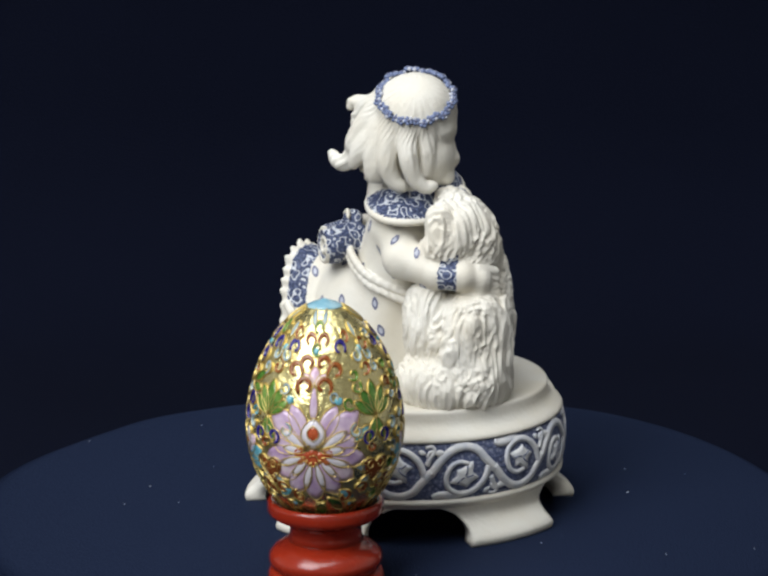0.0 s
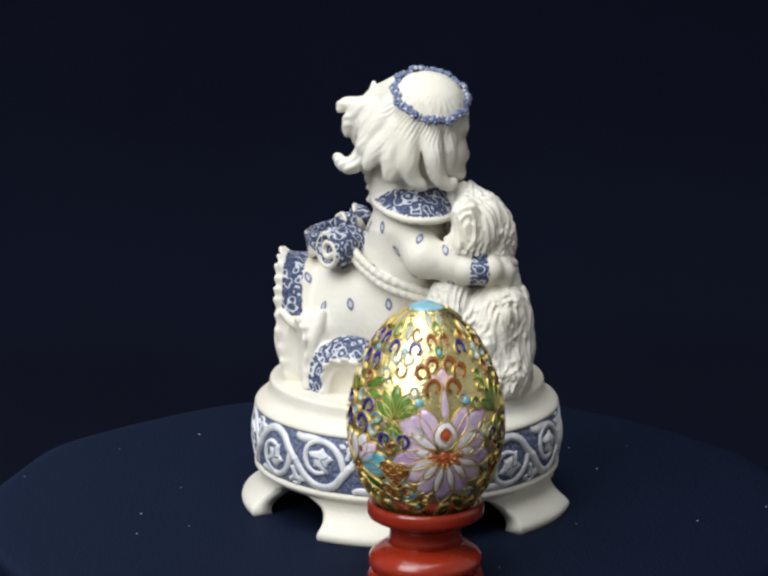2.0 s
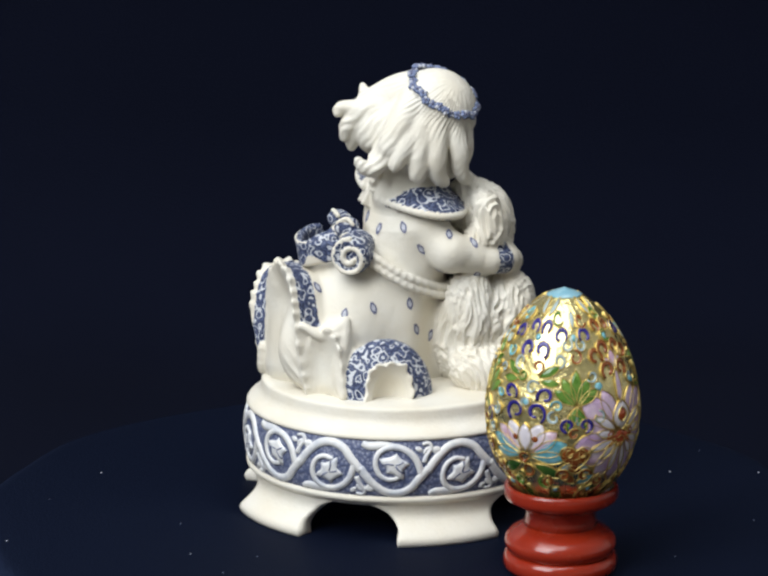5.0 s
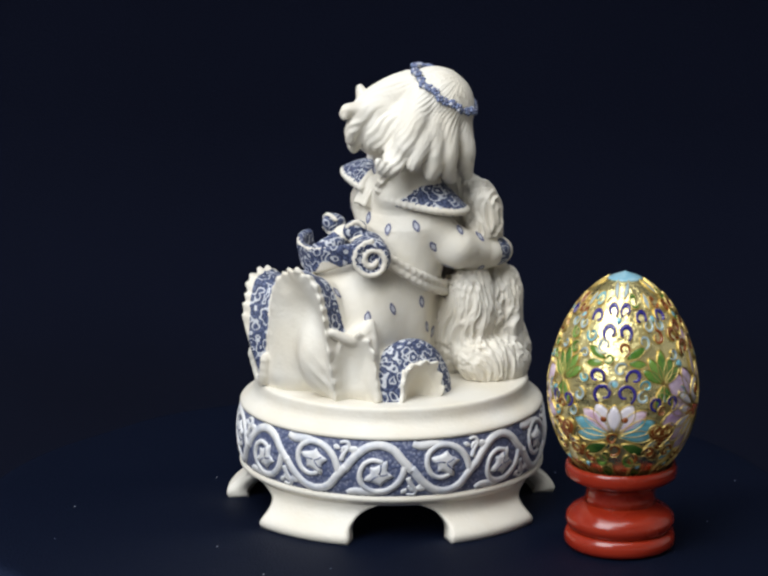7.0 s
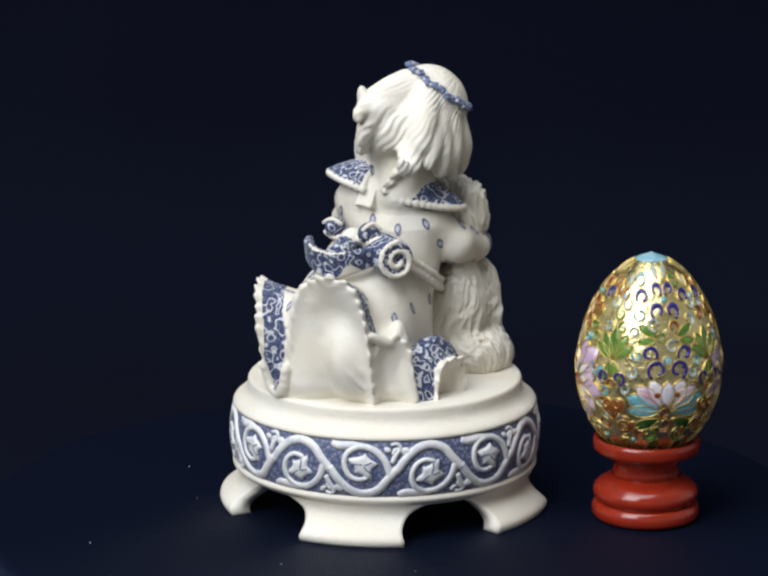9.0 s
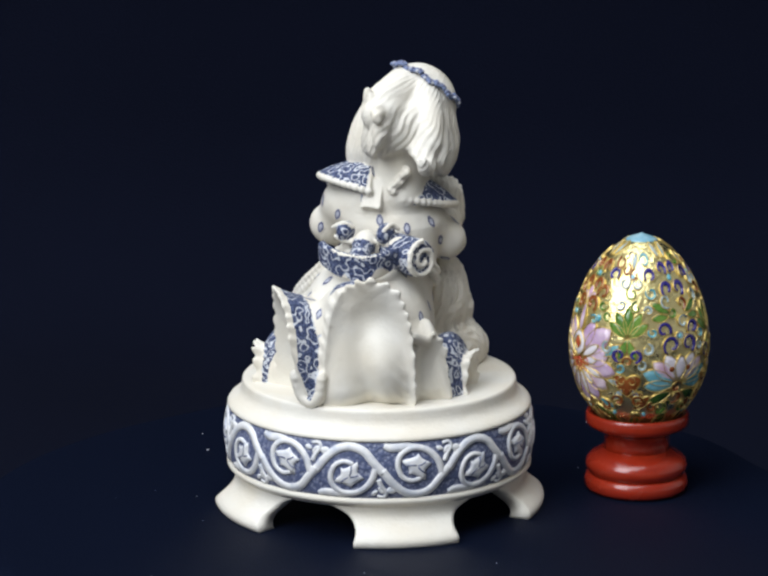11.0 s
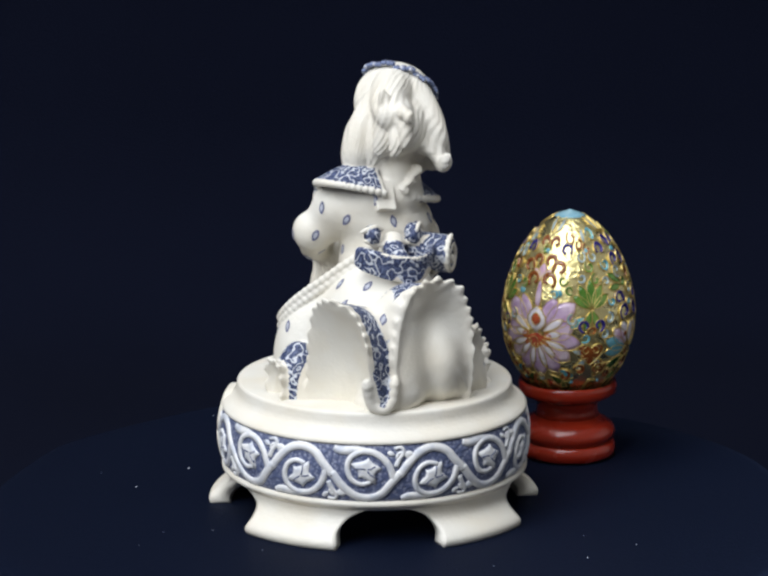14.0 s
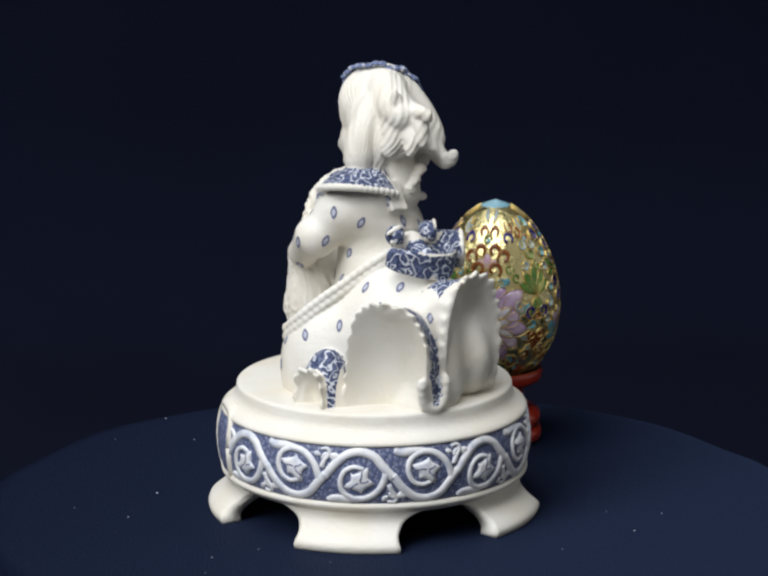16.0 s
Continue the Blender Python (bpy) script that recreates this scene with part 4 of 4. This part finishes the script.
def egg():
    ob = thing("egg", "gold cloisonne egg with enamelled lotus flowers and scrolls", "egg")
    bm = bmesh.new()
    prof = [(0, 0)] + [(egg_radius(z), z) for z in [EGG_H * 0.5 * (1 - math.cos(math.pi * i / 60)) for i in range(1, 60)]] + [(0, EGG_H)]
    lathe(bm, prof, 96)
    part("shell", bm, GOLD, ob)
    bm = bmesh.new()
    lathe(bm, [(egg_radius(63.3), 63.3)] + [(egg_radius(z) + 0.08, z + 0.15) for z in (63.3, 63.7, 64.1, 64.5, 64.8)] + [(0, EGG_H + 0.18)], 32)
    part("cap", bm, CAP_EN, ob, "turquoise enamel cap")
    bm = bmesh.new()
    lathe(bm, [(egg_radius(z) + 0.25, z) for z in (0.6, 1.5, 2.5, 3.5, 4.6, 5.6)], 64)
    part("foot_ring", bm, DARK_GREEN, ob, "dark green enamel ring")

    taken = []

    def note(surf, x, y, r):
        p = surf(x, y, 0)
        taken.append((Vector(p), r * MM))

    def petal(name, mat, surf, c, ang, ln, wd, tip=0.55, h=0.35, rim=True, label=""):
        bm = bmesh.new()
        o = leaf_outline(c, ang, ln, wd, tip, 8)
        pad(bm, o, h, surf)
        p = part(name, bm, mat, ob, label)
        for u in (0.35, 0.7):
            note(surf, c[0] + ln * u * math.cos(radians(ang)), c[1] + ln * u * math.sin(radians(ang)), wd * 0.42)
        if rim:
            bm = bmesh.new()
            ribbon(bm, o + o[:1], 0.26, h + 0.12, surf)
            w = part("wire", bm, WIRE, p)
        return p

    def curl(mat, surf, x, y, r, start, turns=0.95, side=1, wd=1.25):
        bm = bmesh.new()
        line = curl_line(x, y, r, start, turns, side)
        ribbon(bm, line, lambda u: wd * (0.55 + 0.6 * math.sin(math.pi * min(1, u * 1.05))), 0.5, surf)
        c = part("curl", bm, mat, ob)
        note(surf, x, y, r * 0.85)
        bm = bmesh.new()
        ribbon(bm, [p + (p - Vector((x, y))).normalized() * wd * 0.42 for p in line], 0.22, 0.58, surf)
        part("wire", bm, WIRE, c)

    def dot(mat, surf, x, y, r):
        bm = bmesh.new()
        pad(bm, [Vector((x + r * math.cos(a), y + r * math.sin(a))) for a in [i * math.pi / 5 for i in range(10)]], 0.5, surf)
        part("bead", bm, mat, ob)

    # two large pink lotus flowers
    for phi in (-97, 91):
        s = on_egg(phi, 25)
        for ang, ln, wd in ((-90, 13, 6.4), (-62, 12.5, 6.4), (-118, 12.5, 6.4), (-35, 12, 6.6), (-145, 12, 6.6), (-8, 13.5, 6.0), (188, 13.5, 6.0), (16, 11.5, 6.6), (164, 11.5, 6.6), (42, 15.5, 7.4), (138, 15.5, 7.4), (64, 13, 5.0), (116, 13, 5.0)):
            petal("petal", PINK if int(abs(ang)) % 2 else MAUVE, s, (2.2 * math.cos(radians(ang)), 1 + 2.2 * math.sin(radians(ang))), ang, ln, wd, 0.75)
        for ang, ln, wd in ((-76, 9, 2.2), (-104, 9, 2.2), (-48, 7, 2.2), (-132, 7, 2.2), (-22, 8.5, 2.2), (-158, 8.5, 2.2), (8, 6.5, 2.4), (172, 6.5, 2.4), (34, 9, 2.6), (146, 9, 2.6)):
            petal("petal", WHITE_EN, s, (2.4 * math.cos(radians(ang)), 1 + 2.4 * math.sin(radians(ang))), ang, ln, wd, 0.7, 0.5)
        for x, y, r in ((-4.2, 1.2, 1.7), (4.2, 1.2, 1.7), (-2.3, -0.4, 1.9), (2.3, -0.4, 1.9), (0, -1.4, 1.9), (-3.6, -1.6, 1.2), (3.6, -1.6, 1.2), (0, 0.6, 1.6)):
            dot(RED_EN, s, x, y, r)
        petal("petal", WHITE_EN, s, (0, 2.2), 90, 9.0, 7.0, 0.3, 0.6)
        petal("petal", RED_EN, s, (0, 4.6), 90, 4.4, 3.4, 0.35, 0.8)
        petal("stalk", MAUVE, s, (0, 10), 90, 10.5, 2.4, 0.1, 0.45)
        petal("petal", PINK, s, (0, 19), 90, 6, 3.4, 0.5)
        petal("petal", PINK, s, (0, 19.5), 45, 5, 2.4, 0.5)
        petal("petal", PINK, s, (0, 19.5), 135, 5, 2.4, 0.5)
        for sg in (-1, 1):
            dot(TURQ, s, 7.2 * sg, 15.6, 1.2)
            petal("leaf", TURQ, s, (11.5 * sg, 4), 90 - 50 * sg, 6.5, 2.6)
            petal("leaf", TURQ, s, (7.0 * sg, -10.5), -90 + 60 * sg, 6, 2.8)
            petal("leaf", GREY_EN, s, (12.0 * sg, -3.5), -90 + 75 * sg, 5, 2.2)
            petal("leaf", DARK_GREEN, s, (3.4 * sg, -13), -90 + 50 * sg, 7, 3.0)
    # two small turquoise and white lotus flowers
    for phi in (-174, 4):
        s = on_egg(phi, 21)
        for ang, ln, wd, mat in ((20, 12.5, 5.0, TURQ), (160, 12.5, 5.0, TURQ), (40, 11.5, 5.0, PINK), (140, 11.5, 5.0, PINK), (62, 10.5, 5.0, WHITE_EN), (118, 10.5, 5.0, WHITE_EN), (0, 11, 4.0, TURQ), (180, 11, 4.0, TURQ)):
            petal("petal", mat, s, (1.2 * math.cos(radians(ang)), -1 + 1.2 * math.sin(radians(ang))), ang, ln, wd, 0.7)
        petal("petal", WHITE_EN, s, (0, 0), 90, 9, 4.4, 0.6, 0.5)
        for sg in (-1, 1):
            dot(BROWN_EN, s, 3.2 * sg, 4.4, 1.0)
            curl(BLUE_EN, s, 3.2 * sg, 12.2, 3.2, 90 - 150 * sg, 0.95, sg)
            curl(BLUE_EN, s, 5.8 * sg, 17.0, 2.6, 90 + 120 * sg, 0.9, -sg)
            petal("leaf", DARK_GREEN, s, (2.0 * sg, -3.5), -90 + 66 * sg, 9, 3.6)
            petal("leaf", BROWN_EN, s, (9.5 * sg, -4.5), -90 + 40 * sg, 6.5, 3.4)
            petal("leaf", BROWN_EN, s, (11.5 * sg, -4.0), -90 + 80 * sg, 5, 2.8)
            curl(GREEN_EN, s, 4.6 * sg, -9.6, 2.2, 90, 0.9, sg, 1.1)
        dot(TURQ, s, 0, 15, 1.0)
    # leaves and scrolls between the flowers
    for q, phi in enumerate((-135, 140, 48, -48)):
        s = on_egg(phi, 22)
        for ang, ln, wd in ((90, 10, 3.4), (62, 9, 3.2), (118, 9, 3.2), (35, 8, 3.0), (145, 8, 3.0), (-70, 8, 2.6), (-110, 8, 2.6)):
            petal("leaf", GREEN_EN, s, (0, 13.5), ang, ln, wd, 0.6, 0.4)
        # a brown heart with gilt veins
        bm = bmesh.new()
        heart = []
        for i in range(28):
            w = 2 * math.pi * i / 28
            heart.append(Vector((4.6 * math.sin(w) ** 3, -1.6 + 3.7 * math.cos(w) - 1.4 * math.cos(2 * w) - 0.6 * math.cos(3 * w))))
        pad(bm, heart, 0.45, s)
        plate = part("heart", bm, BROWN_EN, ob)
        note(s, 0, -1.6, 4.4)
        bm = bmesh.new()
        ribbon(bm, heart + heart[:1], 0.3, 0.62, s)
        for sg in (-1, 1):
            ribbon(bm, curl_line(1.6 * sg, -0.6, 1.5, 90, 0.8, -sg), 0.28, 0.7, s)
        part("wire", bm, WIRE, plate)
        for sg in (-1, 1):
            curl(BLUE_EN, s, 2.6 * sg, 8.0, 2.2, -90, 0.95, sg)
            curl(GREY_EN, s, 6.6 * sg, 10.0, 2.0, 90, 0.9, -sg, 1.0)
            petal("leaf", GREY_EN, s, (1.0 * sg, -3.0), -90 + 40 * sg, 6, 2.4)
            curl(BROWN_EN, s, 3.2 * sg, -7.6, 2.1, 0 if sg > 0 else 180, 0.9, sg, 1.1)
            curl(BROWN_EN, s, 8.2 * sg, -9.8, 1.9, 90, 0.9, sg, 1.1)
            dot(TURQ, s, 5.4 * sg, -12.6, 0.8)
    # trees of scrolls over the flowers: brown over the large ones, cobalt over the small
    for phi, mat in ((-97, BROWN_EN), (91, BROWN_EN), (-174, BLUE_EN), (4, BLUE_EN)):
        s = on_egg(phi, 42)
        for sg in (-1, 1):
            if mat is BROWN_EN:
                curl(mat, s, 2.7 * sg, 2.6, 2.7, 90 - 140 * sg, 0.85, sg, 1.5)
                curl(mat, s, 6.4 * sg, 6.4, 2.6, 90 + 120 * sg, 0.85, -sg, 1.4)
            else:
                petal("leaf", GREEN_EN, s, (3.0 * sg, 1.0), 90 - 62 * sg, 7.0, 2.6)
                petal("leaf", GREEN_EN, s, (3.6 * sg, 0.0), 90 - 95 * sg, 6.0, 2.4)
            curl(mat, s, 2.4 * sg, 8.4, 2.5, 90 - 150 * sg, 0.85, sg, 1.4)
            curl(BLUE_EN, s, 7.6 * sg, 12.2, 2.3, 90 - 120 * sg, 0.85, sg, 1.2)
            curl(mat, s, 2.6 * sg, 14.2, 2.1, 90 + 140 * sg, 0.85, -sg, 1.2)
            petal("leaf", GREY_EN, s, (1.2 * sg, 17.0), 90 - 28 * sg, 5.0, 2.0)
        dot(TURQ, s, 0, 11.6, 0.9)
    for phi in (-135, 140, 48, -48):
        s = on_egg(phi, 52)
        for sg in (-1, 1):
            curl(GREY_EN, s, 2.4 * sg, 0.0, 2.0, 90 + 30 * sg, 0.9, sg, 0.8)
        petal("leaf", GREY_EN, s, (0, 4.0), 90, 4.6, 2.0)
        dot(TURQ, s, 0, 1.8, 0.9)
    # leaves low on the egg
    for k in range(24):
        s = on_egg(15 * k + 5, 4.5)
        petal("leaf", DARK_GREEN if k % 5 else BROWN_EN, s, (0, 0), 55 if k % 2 else 125, 7.0, 3.8)
    # small scrolls fill what is left of the gold ground
    rnd = random.Random(11)
    done = 0
    for k in range(4000):
        z, phi = rnd.uniform(10, 59), rnd.uniform(0, 360)
        s = on_egg(phi, z)
        p, r = Vector(s(0, 0, 0)), rnd.uniform(1.5, 2.3)
        if all((p - q).length > (r * 0.75) * MM + w for q, w in taken):
            low = z < 24
            mat = rnd.choice((GREY_EN, TURQ, GREEN_EN, GREY_EN, BROWN_EN) if not low else (DARK_GREEN, BROWN_EN, GREY_EN, GREEN_EN))
            curl(mat, s, 0, 0, r, rnd.uniform(0, 360), 0.9, rnd.choice((-1, 1)), 0.8)
            done += 1
        if done > 70:
            break
    return ob


def stand():
    ob = thing("egg_stand", "turned red lacquered wooden stand with a waist", "stand")
    for name, prof in (
            ("foot_disc", [(0, 0), (15.4, 0), (16.4, 0.5), (16.9, 1.6), (16.9, 3.3), (16.4, 4.8), (15.5, 5.5), (0, 5.5)]),
            ("bulb", [(0, 5.3), (15.0, 5.4), (15.5, 5.9), (16.2, 6.8), (16.6, 8.2), (16.3, 9.8), (15.0, 11.4), (12.8, 12.7), (11.2, 13.9), (0, 14.1)]),
            ("waist", [(0, 13.7), (11.1, 13.7), (10.5, 15.6), (10.4, 17.7), (11.0, 19.1), (12.2, 20.0), (0, 19.8)]),
            ("cup", [(0, 19.5), (11.8, 19.7), (12.8, 20.3), (15.2, 21.2), (16.5, 22.0), (16.9, 23.0), (16.9, 25.2), (16.6, 26.0), (15.9, 26.3), (15.2, 26.0), (14.2, 24.8), (12.2, 22.4), (8.0, 20.4), (0, 19.9)])):
        bm = bmesh.new()
        lathe(bm, prof, 72)
        part(name, bm, LACQUER, ob)
    return ob


STAND, EGG = stand(), egg()


# ---- what turns: everything on the turntable ----
def motions():
    for ob, x, y, z in ((TURNTABLE, 0, 0, 0), (PLINTH, 5.6 * MM, 2.3 * MM, 0), (STATUE, 6.1 * MM, 1.0 * MM, 41.3 * MM),
                        (STAND, -19.5 * MM, -79.1 * MM, 0), (EGG, -19.5 * MM, -79.1 * MM, 20.0 * MM)):
        rows = []
        for i in range(33):
            t = i * 0.5
            a = radians(turned(t))
            rows.append((t, pose(x * math.cos(a) - y * math.sin(a), x * math.sin(a) + y * math.cos(a), z, 0, 0, turned(t))))
        walk(ob, rows)


motions()
